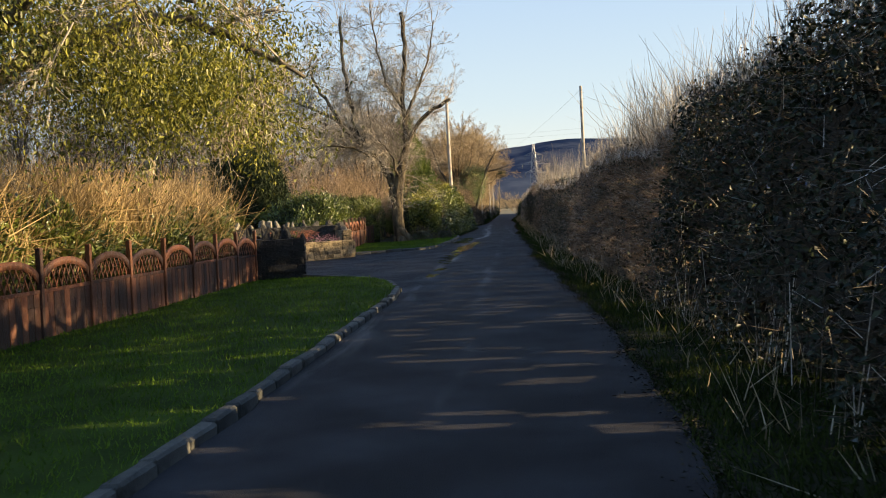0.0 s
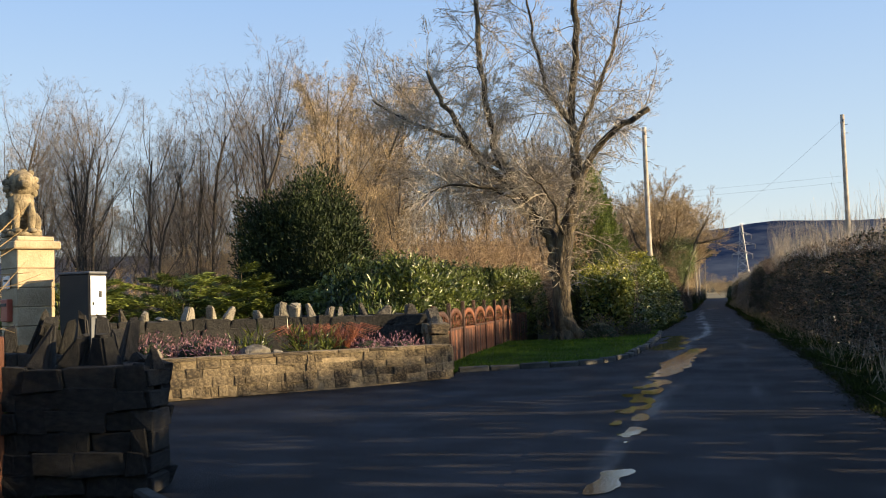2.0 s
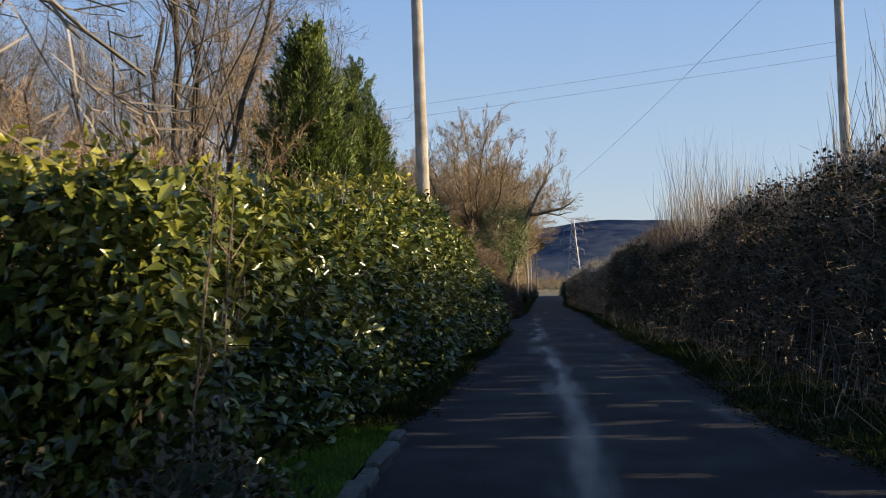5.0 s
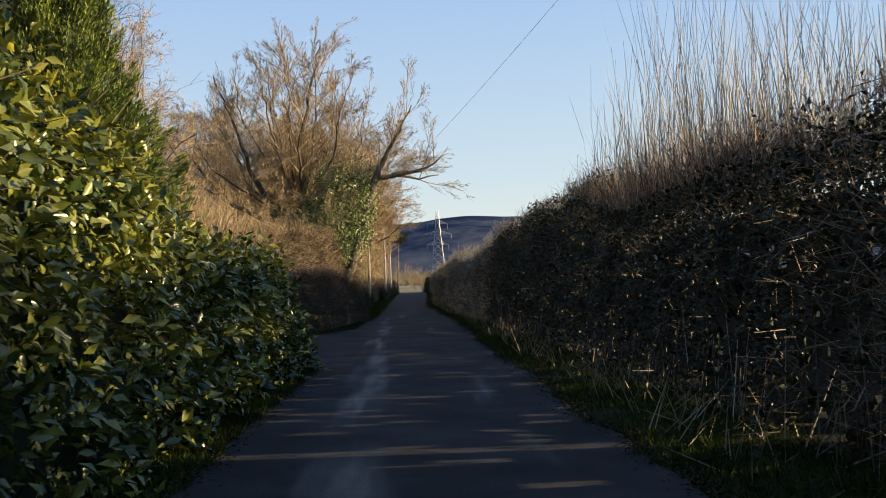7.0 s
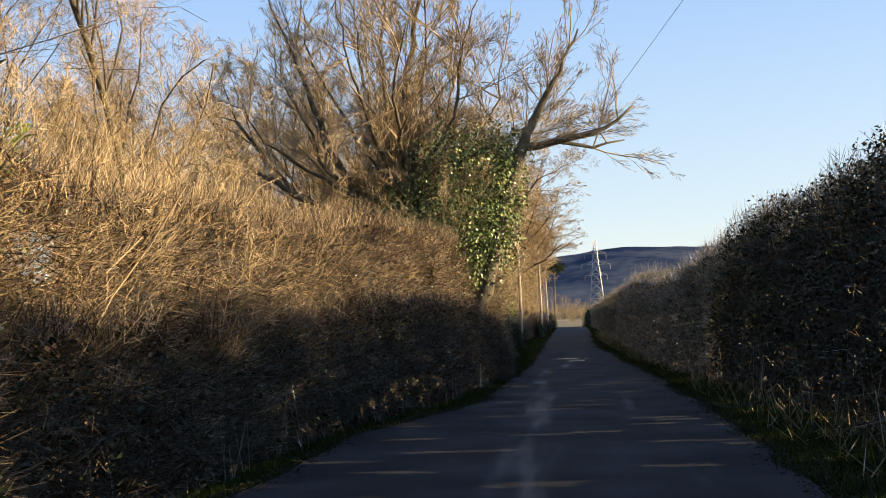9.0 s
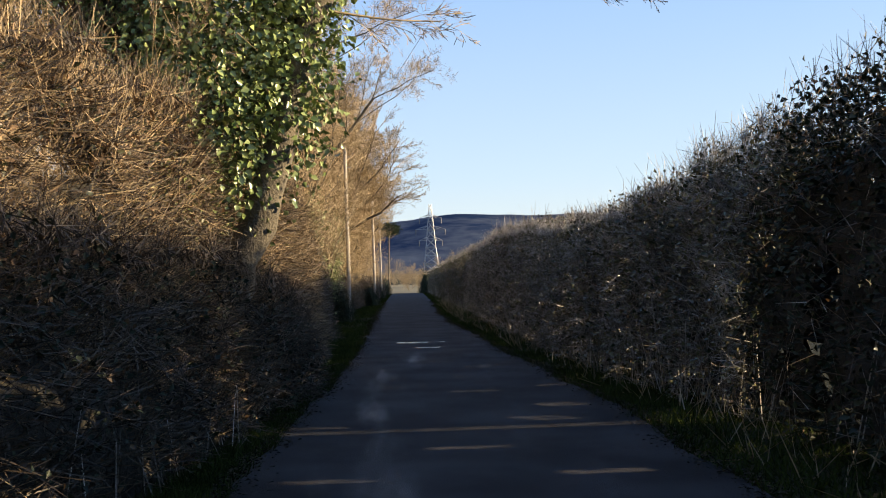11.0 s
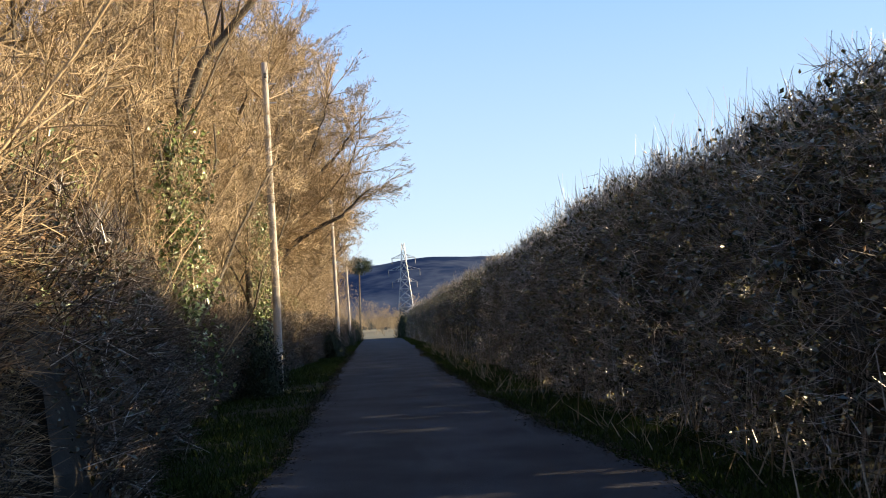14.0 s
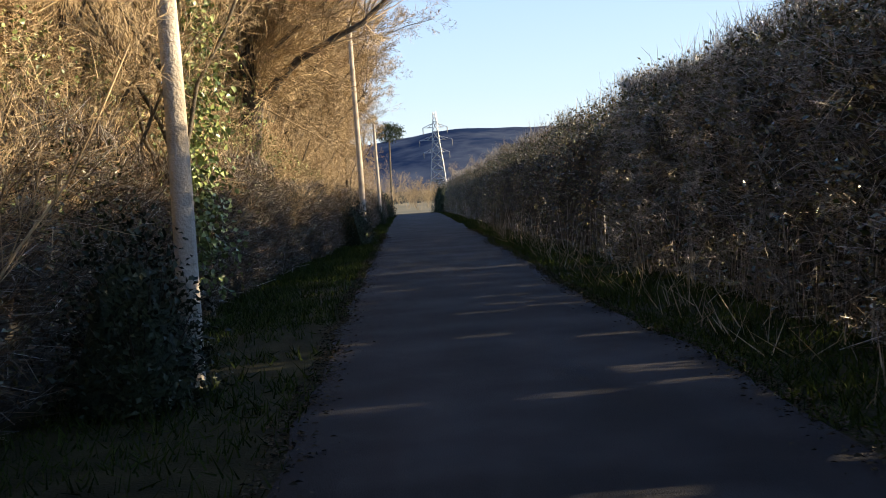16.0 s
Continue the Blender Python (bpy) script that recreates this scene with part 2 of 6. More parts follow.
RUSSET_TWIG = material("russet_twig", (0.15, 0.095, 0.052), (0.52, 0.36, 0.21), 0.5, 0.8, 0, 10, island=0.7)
DARK_BARK = material("dark_bark", (0.02, 0.017, 0.014), (0.11, 0.09, 0.07), 4, 0.9, 1.0, 40)
BROWN_TWIG = material("brown_twig", (0.045, 0.031, 0.021), (0.32, 0.205, 0.125), 1.5, 0.6, 0, 30, island=0.9)
# Hedge cores: shade between the twigs put into a near-black colour.
HEDGE_CORE = material("shaded_hedge_inside", (0.012, 0.011, 0.008), (0.05, 0.04, 0.025), 5, 0.95, 0.8, 40)
BARK = material("bark", (0.045, 0.038, 0.028), (0.2, 0.165, 0.115), 4, 0.9, 1.0, 40)
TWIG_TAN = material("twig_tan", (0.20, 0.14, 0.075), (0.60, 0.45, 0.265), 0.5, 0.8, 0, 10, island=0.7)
TWIG_GREY = material("twig_grey", (0.17, 0.14, 0.105), (0.52, 0.45, 0.35), 0.5, 0.85, 0, 10, island=0.6)
WOOD_TWIG = material("wood_twig", (0.055, 0.045, 0.037), (0.29, 0.24, 0.19), 0.5, 0.85, 0, 10, island=0.6)
# Pale twigs and stems, lightened so their colour carries the hedge's glints.
TWIG_PALE_GLINT = material("twig_pale_glint", (0.10, 0.088, 0.075), (0.56, 0.51, 0.44), 1.2, 0.4, 0, 30, island=0.9)
# Evergreen cores: shade behind the leaves put into a near-black green.
GREEN_CORE = material("shaded_evergreen_inside", (0.006, 0.012, 0.004), (0.03, 0.045, 0.012), 5, 0.95, 0.8, 40)
YOUNG_LAUREL = material("young_laurel_leaf", (0.016, 0.036, 0.01), (0.20, 0.235, 0.055), 1.2, 0.3, 0, 20, island=0.9, trans=0.2)
COCK = material("bleached_stone", (0.05, 0.043, 0.032), (0.34, 0.30, 0.23), 7, 0.9, 1.0, 40, obj=0.9)
# Yellow new leaves, with sunlight on the hedge top put into their colour.
SUN_LAUREL = material("sunlit_yellow_laurel_leaf", (0.08, 0.09, 0.018), (0.40, 0.37, 0.06), 1.2, 0.35, 0, 20, island=0.8, trans=0.25)
CONIFER = material("conifer_spray", (0.035, 0.065, 0.014), (0.26, 0.325, 0.07), 1.2, 0.6, 0, 20, island=0.7, trans=0.2)
FENCE = material("stained_timber", (0.045, 0.015, 0.008), (0.23, 0.075, 0.032), 7, 0.65, 0.6, 70, obj=0.8, stretch=0.12, stain=0.3)
# Stone of walls seen from their shaded side; the shade is in the colour.
STONE_SHADED = material("shaded_stone", (0.008, 0.008, 0.007), (0.05, 0.045, 0.037), 5, 0.9, 1.0, 40, obj=0.4)
STONE = material("sandstone", (0.05, 0.037, 0.023), (0.37, 0.28, 0.165), 4, 0.9, 1.0, 30, obj=0.6)
POLE = material("weathered_pole", (0.28, 0.235, 0.18), (0.60, 0.54, 0.46), 3, 0.85, 0.6, 40)
STEEL = material("galvanised_steel", (0.3, 0.31, 0.32), (0.55, 0.56, 0.57), 2, 0.5, 0, 30, metal=0.6)
# The blue of distance and shade is put into the ridge's colour.
HILL = material("blue_hazed_hill", (0.018, 0.034, 0.07), (0.125, 0.14, 0.16), 0.009, 1.0, 0, 0.05, spec=0.0, stain=0.22)
FIELD = material("far_field", (0.10, 0.085, 0.04), (0.26, 0.21, 0.11), 0.05, 1.0, 0.3, 3)

WHITE = material("white_enamel", (0.62, 0.63, 0.63), (0.82, 0.82, 0.80), 4, 0.45, 0.1, 40)
GREY = material("grey_enamel", (0.08, 0.085, 0.09), (0.15, 0.155, 0.16), 4, 0.5, 0.1, 40)
RED = material("red_enamel", (0.28, 0.05, 0.03), (0.45, 0.10, 0.06), 4, 0.5, 0.1, 40)
DARK_PAINT = material("dark_paint", (0.008, 0.007, 0.006), (0.022, 0.019, 0.016), 4, 0.6, 0.2, 40)
BLACK = material("black_paint", (0.012, 0.012, 0.013), (0.03, 0.03, 0.03), 8, 0.5, 0.2, 60)

YEW = material("yew_needle", (0.008, 0.018, 0.007), (0.048, 0.068, 0.02), 1.2, 0.6, 0, 20, island=0.7, spec=0.2)

# ---- ground and lane ----
gx = np.unique(np.concatenate([np.linspace(-6, 6, 49), np.linspace(-40, 40, 41), np.array([-4000, -2000, -900, -400, -200, -90, 90, 200, 400, 900, 2000, 4000.0])]))
gy = np.unique(np.concatenate([np.linspace(-30, 240, 271), np.array([-4000, -1500, -500, -200, -80, 260, 300, 360, 420, 500, 700, 1100, 2000, 4500.0])]))
GX, GY = np.meshgrid(gx, gy)
GZ = ground_z(GX, GY) - 0.03 + 0.02 * wave(GX, GY, 3, 1.5) * (np.abs(GX) > 1.6) - 0.12 * (np.abs(GX) < 1.2)
idx = np.arange(GX.size).reshape(GX.shape)
quads = np.stack([idx[:-1, :-1], idx[:-1, 1:], idx[1:, 1:], idx[1:, :-1]], -1).reshape(-1, 4)
ground = part("ground", (np.stack([GX, GY, GZ], -1).reshape(-1, 3), quads), SOIL, smooth=True)
tagged(ground, "dark leaf-littered earth and rough grass beside the lane", "ground", kind="structure")


def ribbon(xa, xb, ys, lift, nx=8):
    """A strip that follows the lane between two edges, with a slight camber."""
    u = np.linspace(0, 1, nx)
    X = xa(ys)[:, None] * (1 - u) + xb(ys)[:, None] * u
    Yg = np.repeat(ys[:, None], nx, 1)
    Z = road_z(Yg) + lift + 0.004 * wave(X, Yg, 5, 2.0)
    i = np.arange(X.size).reshape(X.shape)
    return np.stack([X, Yg, Z], -1).reshape(-1, 3), np.stack([i[:-1, :-1], i[:-1, 1:], i[1:, 1:], i[1:, :-1]], -1).reshape(-1, 4)


def edge_left(y):
    return np.interp(y, [0, 7, 13, 26, 29, 43, 60, 66, 69, 77, 82, 95, 130, 205], [-0.3, -0.35, -1.0, -1.2, -1.1, -1.35, -1.2, -1.25, -2.9, -2.7, -1.6, -1.35, -1.6, -1.7]) + 0.06 * wave(y, 0 * y, 11, 0.8) + 0.04 * wave(y, 0 * y, 14, 3.5)


def edge_right(y):
    return np.interp(y, [-10, 3, 8, 13, 30, 45, 52, 70, 86, 97, 107, 113, 125, 150, 205], [3.0, 3.0, 2.85, 2.6, 2.25, 1.95, 2.0, 1.75, 1.85, 1.6, 1.45, 1.25, 1.3, 1.7, 2.2]) + 0.10 * wave(y, 0 * y, 12, 0.8) + 0.04 * wave(y, 0 * y, 13, 3.5)


road = part("road", ribbon(edge_left, edge_right, np.linspace(-60, 214, 549), 0.0, 14), ASPHALT, smooth=True)
tagged(road, "narrow patched asphalt lane, damp with shallow puddles", "road", kind="structure")


def box_bm(sx, sy, sz, bevel=0.006, at=(0, 0, 0), jitter=0.0, g=None):
    bm = bmesh.new()
    bmesh.ops.create_cube(bm, size=1.0)
    bmesh.ops.scale(bm, vec=(sx, sy, sz), verts=bm.verts)
    if jitter:
        for v in bm.verts:
            v.co += Vector(g.uniform(-jitter, jitter, 3).tolist())
    if bevel:
        bmesh.ops.bevel(bm, geom=bm.edges[:], offset=bevel, segments=1, affect="EDGES")
    bmesh.ops.translate(bm, vec=at, verts=bm.verts)
    return bm


# ---- hedges ----
def hedge_samples(n, g, y0, y1, face, height, depth, side, rough=0.18, seed=1):
    """Points and outward normals over the lane face and the top of a hedge that runs along the lane."""
    y = g.uniform(y0, y1, n)
    h = height(y)
    s = np.where(g.uniform(0, 1, n) < 0.72, g.uniform(0, 1, n) ** 0.85 * h, h + g.uniform(0, 1, n) ** 1.8 * depth)
    on_face = s < h
    z = np.where(on_face, s, h)
    back = np.where(on_face, 0.0, s - h)
    batter = 0.12 * z
    round_top = 0.5 * np.clip((z - h + 0.6) / 0.6, 0, 1) ** 2 * on_face
    x = face(y) + side * (batter + back + round_top * 0.8) + rough * wave(y, z * 1.3 + back, seed, 2.2)
    zz = road_z(y) + z * 1.0 + np.where(on_face, 0, 0.12 * wave(y, back, seed + 1, 2.0))
    nx = np.where(on_face, -side * (1 - round_top), 0.0)
    nz = np.where(on_face, 0.15 + round_top, 1.0)
    return np.stack([x, y, zz], -1), unit(np.stack([nx, 0 * x, nz], -1))


def hedge_core(y0, y1, face, height, depth, side, inset, seed=1, gaps=0.0):
    """The dense inside of a hedge: closed uneven slabs, with narrow thin places between them."""
    g = np.random.default_rng(seed + 70)
    cuts = [y0 + 0.2]
    while gaps and cuts[-1] < y1 - 8:
        cuts.append(cuts[-1] + g.uniform(0.6, 1.4) * gaps)
    cuts.append(y1 - 0.2)
    geos = []
    for ya, yb in zip(cuts[:-1], cuts[1:]):
        ys = np.linspace(ya, yb - (g.uniform(0.05, 0.15) if yb < y1 - 1 else 0), max(4, int((yb - ya) / 0.4)))
        rows = []
        for y in ys:
            h = float(height(np.array([y]))[0]) - inset * 1.6 + 0.22 * float(wave(y, 0.0, seed + 5, 2.2))
            f0 = float(face(np.array([y]))[0]) + side * inset
            prof = [(0, 0), (0.05, 0.3 * h), (0.09 * h, 0.6 * h), (0.12 * h + 0.25, 0.85 * h), (0.7, h), (depth - 0.4, h - 0.15), (depth, 0.7 * h), (depth, 0)]
            rows.append([(f0 + side * a + 0.2 * float(wave(y, b * 1.5, seed, 2.6)) * (k not in (0, 7)), y - 0.04 * a, float(road_z(y)) - 0.15 + b + 0.12 * float(wave(y, a * 2, seed + 3, 3.0)) * (3 <= k <= 5)) for k, (a, b) in enumerate(prof)])
        v = np.array(rows).reshape(-1, 3)
        k = 8
        i = np.arange(len(ys) * k).reshape(len(ys), k)
        f = np.stack([i[:-1], np.roll(i, -1, 1)[:-1], np.roll(i, -1, 1)[1:], i[1:]], -1).reshape(-1, 4)
        caps = np.array([(0, 1, 2, 3), (0, 3, 4, 5), (0, 5, 6, 7)])
        geos.append((v, np.concatenate([f, caps, caps + (len(ys) - 1) * k])))
    return join(*geos)


def hedge_screen(y0, y1, face, height, side, seed=1, chinks=0.048, solid=1.0):
    """The tangled middle of a thin hedge: two uneven layers, pierced by small chinks that let the low sun through."""
    g = np.random.default_rng(seed + 80)
    ys = np.arange(y0 + 0.1, y1, 0.16)
    rows = 20
    u = np.linspace(0, 1, rows)
    Yg = np.repeat(ys[:, None], rows, 1)
    top = height(ys) * solid - 0.32 + 0.2 * wave(ys, 0 * ys, seed + 5, 2.2) + 0.12 * wave(ys, 0 * ys, seed + 6, 7.0)
    Z = u[None] * top[:, None]
    i = np.arange(Yg.size).reshape(Yg.shape)
    f = np.stack([i[:-1, :-1], i[:-1, 1:], i[1:, 1:], i[1:, :-1]], -1)
    chance = chinks + 0.04 * np.clip(1 - u[:-1] * 3.0, 0, 1)
    solid = g.uniform(0, 1, f.shape[:2]) > chance[None]
    geos = []
    for back in (0.65, 1.0):
        X = face(ys)[:, None] + side * (0.12 * Z + back) + 0.14 * wave(Yg, Z * 1.5, seed + int(back * 10), 2.6) + g.normal(0, 0.02, Z.shape)
        geos.append((np.stack([X, Yg + 0.03 * back, road_z(Yg) + Z - 0.1 + 0.23 * (back - 0.65)], -1).reshape(-1, 3), f[solid].reshape(-1, 4)))
    return join(*geos)


def twig_spray(P, N, g, length, r, spread=0.7, up=0.3):
    d = unit(N + g.normal(0, spread, P.shape) + (0, 0, up))
    L = g.uniform(0.4, 1.0, len(P))[:, None] * length
    return strip_geo(P - d * 0.1, P + d * L, r, r * 0.35, g)


def leaf_spray(P, N, g, length, width, spread=0.7, droop=0.2):
    d = unit(N * 0.7 + g.normal(0, spread, P.shape) - (0, 0, droop))
    n = unit(N + g.normal(0, 0.5, P.shape) + (0, 0, 0.4))
    s = g.uniform(0.6, 1.2, len(P))
    return leaf_geo(P + N * g.uniform(-0.22, 0.12, len(P))[:, None], d, n, length * s, width * s)


def hedge(name, label, y0, y1, face, height, depth, side, leaves=(), twigs=(), shoots=(), seed=1, core=0.32, rough=0.2, ends=False, top=(), gaps=0.0, inside=None, stems=(), chinks=0.048, solid=1.0):
    g = np.random.default_rng(seed)
    ob = thing(name, label, "hedge")
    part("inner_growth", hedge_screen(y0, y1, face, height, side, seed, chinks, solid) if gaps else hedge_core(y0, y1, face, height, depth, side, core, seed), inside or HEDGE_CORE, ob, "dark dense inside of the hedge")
    for pname, per_m, length, width, mat, spread, droop in leaves:
        P, N = hedge_samples(int(per_m * (y1 - y0)), g, y0, y1, face, height, depth, side, rough, seed)
        if ends:
            n = int(per_m * depth * 1.6)
            ye = np.full(n, y0 + 0.05) + 0.15 * g.uniform(-1, 1, n)
            Pe = np.stack([face(ye) + side * g.uniform(0, depth, n), ye, road_z(ye) + g.uniform(0, 1, n) * height(ye)], -1)
            P, N = np.concatenate([P, Pe]), np.concatenate([N, np.tile((0.0, -1.0, 0.2), (n, 1))])
        P[:, 2] -= np.where(N[:, 2] > 0.9, g.uniform(0, 0.4, len(P)), 0)
        part(pname, leaf_spray(P, N, g, length, width, spread, droop), mat, ob)
    for pname, per_m, length, r, mat, spread, up in twigs:
        P, N = hedge_samples(int(per_m * (y1 - y0)), g, y0, y1, face, height, depth, side, rough, seed)
        part(pname, twig_spray(P, N, g, length, r, spread, up), mat, ob)
    for pname, per_m, length, width, mat in top:
        n = int(per_m * (y1 - y0))
        y, b = g.uniform(y0, y1, n), g.uniform(0, 1, n) ** 1.2 * depth
        drop = g.uniform(0, 1, n) ** 1.5 * 0.75 - 0.14
        x = face(y) + side * (0.12 * height(y) + 0.1 + b - 0.15 * drop) + rough * wave(y, b * 2, seed, 2.2)
        P = np.stack([x, y, road_z(y) + height(y) + 0.2 * wave(y, b, seed + 1, 2.4) + 0.1 * wave(y, b, seed + 2, 7.0) - drop - 0.25 * np.clip(0.5 - b, 0, 1)], -1)
        part(pname, leaf_spray(P, unit(g.normal(0, 1, P.shape) + (-0.4 * side, 0, 0.4)), g, length, width, 0.8, 0.1), mat, ob)
    for pname, per_m, length, r, mat in stems:
        n = int(per_m * (y1 - y0))
        y = g.uniform(y0, y1, n)
        P = np.stack([face(y) + side * g.uniform(-0.05, 0.3, n), y, road_z(y) - 0.1], -1)
        Q = P + (g.normal(0, 0.16, (n, 3)) + (0.1 * side, 0, 1)) * (length * g.uniform(0.4, 1.2, n))[:, None]
        part(pname, strip_geo(P, Q, r, r * 0.5, g), mat, ob)
    for pname, per_m, length, r, mat, spread, inner in shoots:
        n = int(per_m * (y1 - y0))
        y = g.uniform(y0, y1, n)
        b = g.uniform(inner, depth, n)
        P = np.stack([face(y) + side * (0.3 + b), y, road_z(y) + height(y) - 0.1], -1)
        L = g.uniform(0.35, 1.0, n) ** 1.5 * length * (0.6 + 0.5 * wave(y, 0 * y, seed + 9, 0.5))
        d = unit(np.array((0, 0, 1.0)) + g.normal(0, spread, (n, 3)))
        mid = P + d * L[:, None] * 0.55
        tip = mid + unit(d + g.normal(0, spread * 0.8, (n, 3))) * L[:, None] * 0.45
        part(pname, join(strip_geo(P, mid, r, r * 0.7, g), strip_geo(mid, tip, r * 0.7, r * 0.3, g)), mat, ob)
    return ob


def right_face(y):
    return np.interp(y, [-16, 0, 8, 13, 25, 45, 55, 70, 80, 88, 97, 107, 113, 122, 132, 165, 205], [3.85, 4.1, 4.15, 3.9, 3.4, 3.1, 3.1, 3.05, 2.9, 2.65, 2.45, 2.5, 2.6, 2.75, 2.6, 2.65, 2.8]) + 0.12 * wave(y, 0 * y, 21, 0.5)


def right_height(y):
    return np.interp(y, [-12, -5, 0, 3, 5, 13, 18, 23, 28, 38, 42, 54, 58, 65, 69, 73, 80, 85, 91, 98, 103, 113, 130, 205], [3.0, 2.95, 2.9, 2.6, 2.35, 2.75, 2.6, 2.4, 2.2, 2.3, 2.6, 2.65, 2.45, 2.5, 3.0, 3.05, 2.95, 2.85, 2.4, 2.4, 2.75, 3.0, 2.85, 2.65]) + 0.12 * wave(y, 0 * y, 22, 0.4) + 0.08 * wave(y, 0 * y, 23, 2.0)


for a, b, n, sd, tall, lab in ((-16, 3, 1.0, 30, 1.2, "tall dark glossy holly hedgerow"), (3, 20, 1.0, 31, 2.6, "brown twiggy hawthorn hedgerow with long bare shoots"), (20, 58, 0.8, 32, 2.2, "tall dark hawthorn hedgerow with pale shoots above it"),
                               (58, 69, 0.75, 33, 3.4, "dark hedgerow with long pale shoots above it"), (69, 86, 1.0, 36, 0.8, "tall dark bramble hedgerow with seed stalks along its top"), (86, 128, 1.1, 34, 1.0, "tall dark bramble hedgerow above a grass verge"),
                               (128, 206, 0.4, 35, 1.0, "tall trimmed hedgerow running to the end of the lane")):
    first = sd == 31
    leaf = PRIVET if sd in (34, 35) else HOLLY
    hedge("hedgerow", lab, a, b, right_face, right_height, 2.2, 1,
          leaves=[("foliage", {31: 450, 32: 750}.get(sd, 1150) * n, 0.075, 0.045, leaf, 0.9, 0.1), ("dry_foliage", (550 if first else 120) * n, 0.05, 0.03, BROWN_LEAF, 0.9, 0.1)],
          twigs=[("twig_growth", {31: 1400, 32: 500}.get(sd, 350) * n, 0.3, 0.004, BROWN_TWIG if sd in (31, 32) else HEDGE_TWIG, 0.8, 0.25), ("grey_growth", (400 if first else 1100 if sd == 34 else 60) * n, 0.26, 0.0033, TWIG_PALE_GLINT, 0.9, 0.3)],
          shoots=[("shoot_growth", {31: 320, 33: 130, 34: 45, 36: 40}.get(sd, 90 * n), tall, 0.0055 if first else 0.005, TWIG_GREY, 0.3 if first else 0.13, 0.1), ("short_growth", 650 if sd == 33 else 160 * n, 1.1 if sd == 33 else 0.6, 0.0035, BROWN_TWIG if sd == 33 else TWIG_PALE_GLINT, 0.4, -0.3)],
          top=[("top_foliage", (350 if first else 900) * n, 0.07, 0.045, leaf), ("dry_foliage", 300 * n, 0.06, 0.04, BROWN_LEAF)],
          stems=[("stem_growth", {34: 34, 31: 22}.get(sd, 9), 0.9, 0.006, TWIG_PALE_GLINT)], gaps=1.0, seed=sd, chinks={30: 0.08, 31: 0.15, 32: 0.07, 33: 0.12}.get(sd, 0.048), solid=0.95 if sd == 33 else 1.0)


def left_face(y):
    return np.interp(y, [39, 66, 67.5, 70, 78, 82, 86, 90, 97, 103, 108, 114, 126, 140, 160, 205], [-2.0, -1.4, -1.9, -3.3, -3.1, -2.2, -1.75, -1.65, -1.7, -2.2, -2.9, -3.4, -3.5, -2.9, -2.5, -2.2]) + 0.08 * wave(y, 0 * y, 41, 0.6)


hedge("laurel_hedge", "clipped glossy cherry laurel hedge beside the lane", 39.4, 67, left_face, lambda y: np.interp(y, [39, 43, 47, 50, 56, 58, 60, 67], [1.85, 2.1, 2.45, 2.8, 2.9, 2.35, 1.78, 1.72]) + 0.08 * wave(y, 0 * y, 42, 0.8), 1.5, -1,
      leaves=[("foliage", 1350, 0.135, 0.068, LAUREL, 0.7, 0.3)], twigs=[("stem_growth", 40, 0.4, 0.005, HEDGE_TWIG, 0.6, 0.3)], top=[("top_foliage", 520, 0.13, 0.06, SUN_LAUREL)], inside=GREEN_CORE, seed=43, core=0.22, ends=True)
# Dark layer added to stand for the shade on the thicket's foot.
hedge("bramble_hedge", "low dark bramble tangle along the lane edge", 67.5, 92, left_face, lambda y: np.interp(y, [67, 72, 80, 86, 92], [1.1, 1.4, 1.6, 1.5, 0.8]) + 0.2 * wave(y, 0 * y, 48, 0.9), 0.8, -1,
      leaves=[("foliage", 420, 0.06, 0.04, HOLLY, 0.9, 0.1), ("dry_foliage", 130, 0.055, 0.035, BROWN_LEAF, 0.9, 0.1)], twigs=[("twig_growth", 750, 0.32, 0.004, HEDGE_TWIG, 0.9, 0.2)], stems=[("stem_growth", 8, 0.8, 0.005, TWIG_PALE_GLINT)], seed=49, core=0.25)
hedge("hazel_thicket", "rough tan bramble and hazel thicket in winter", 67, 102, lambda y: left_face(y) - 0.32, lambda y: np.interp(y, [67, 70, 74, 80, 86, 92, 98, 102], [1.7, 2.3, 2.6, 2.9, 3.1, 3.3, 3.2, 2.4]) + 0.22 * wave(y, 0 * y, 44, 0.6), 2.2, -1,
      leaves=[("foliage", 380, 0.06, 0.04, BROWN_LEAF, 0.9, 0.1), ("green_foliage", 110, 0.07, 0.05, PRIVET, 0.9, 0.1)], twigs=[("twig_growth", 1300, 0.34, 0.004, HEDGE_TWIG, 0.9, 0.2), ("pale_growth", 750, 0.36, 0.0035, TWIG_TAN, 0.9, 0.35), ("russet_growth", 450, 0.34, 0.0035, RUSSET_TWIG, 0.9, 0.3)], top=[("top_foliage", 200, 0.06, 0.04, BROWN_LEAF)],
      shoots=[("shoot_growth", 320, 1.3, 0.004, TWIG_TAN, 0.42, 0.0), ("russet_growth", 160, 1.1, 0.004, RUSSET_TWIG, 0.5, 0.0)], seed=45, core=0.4)
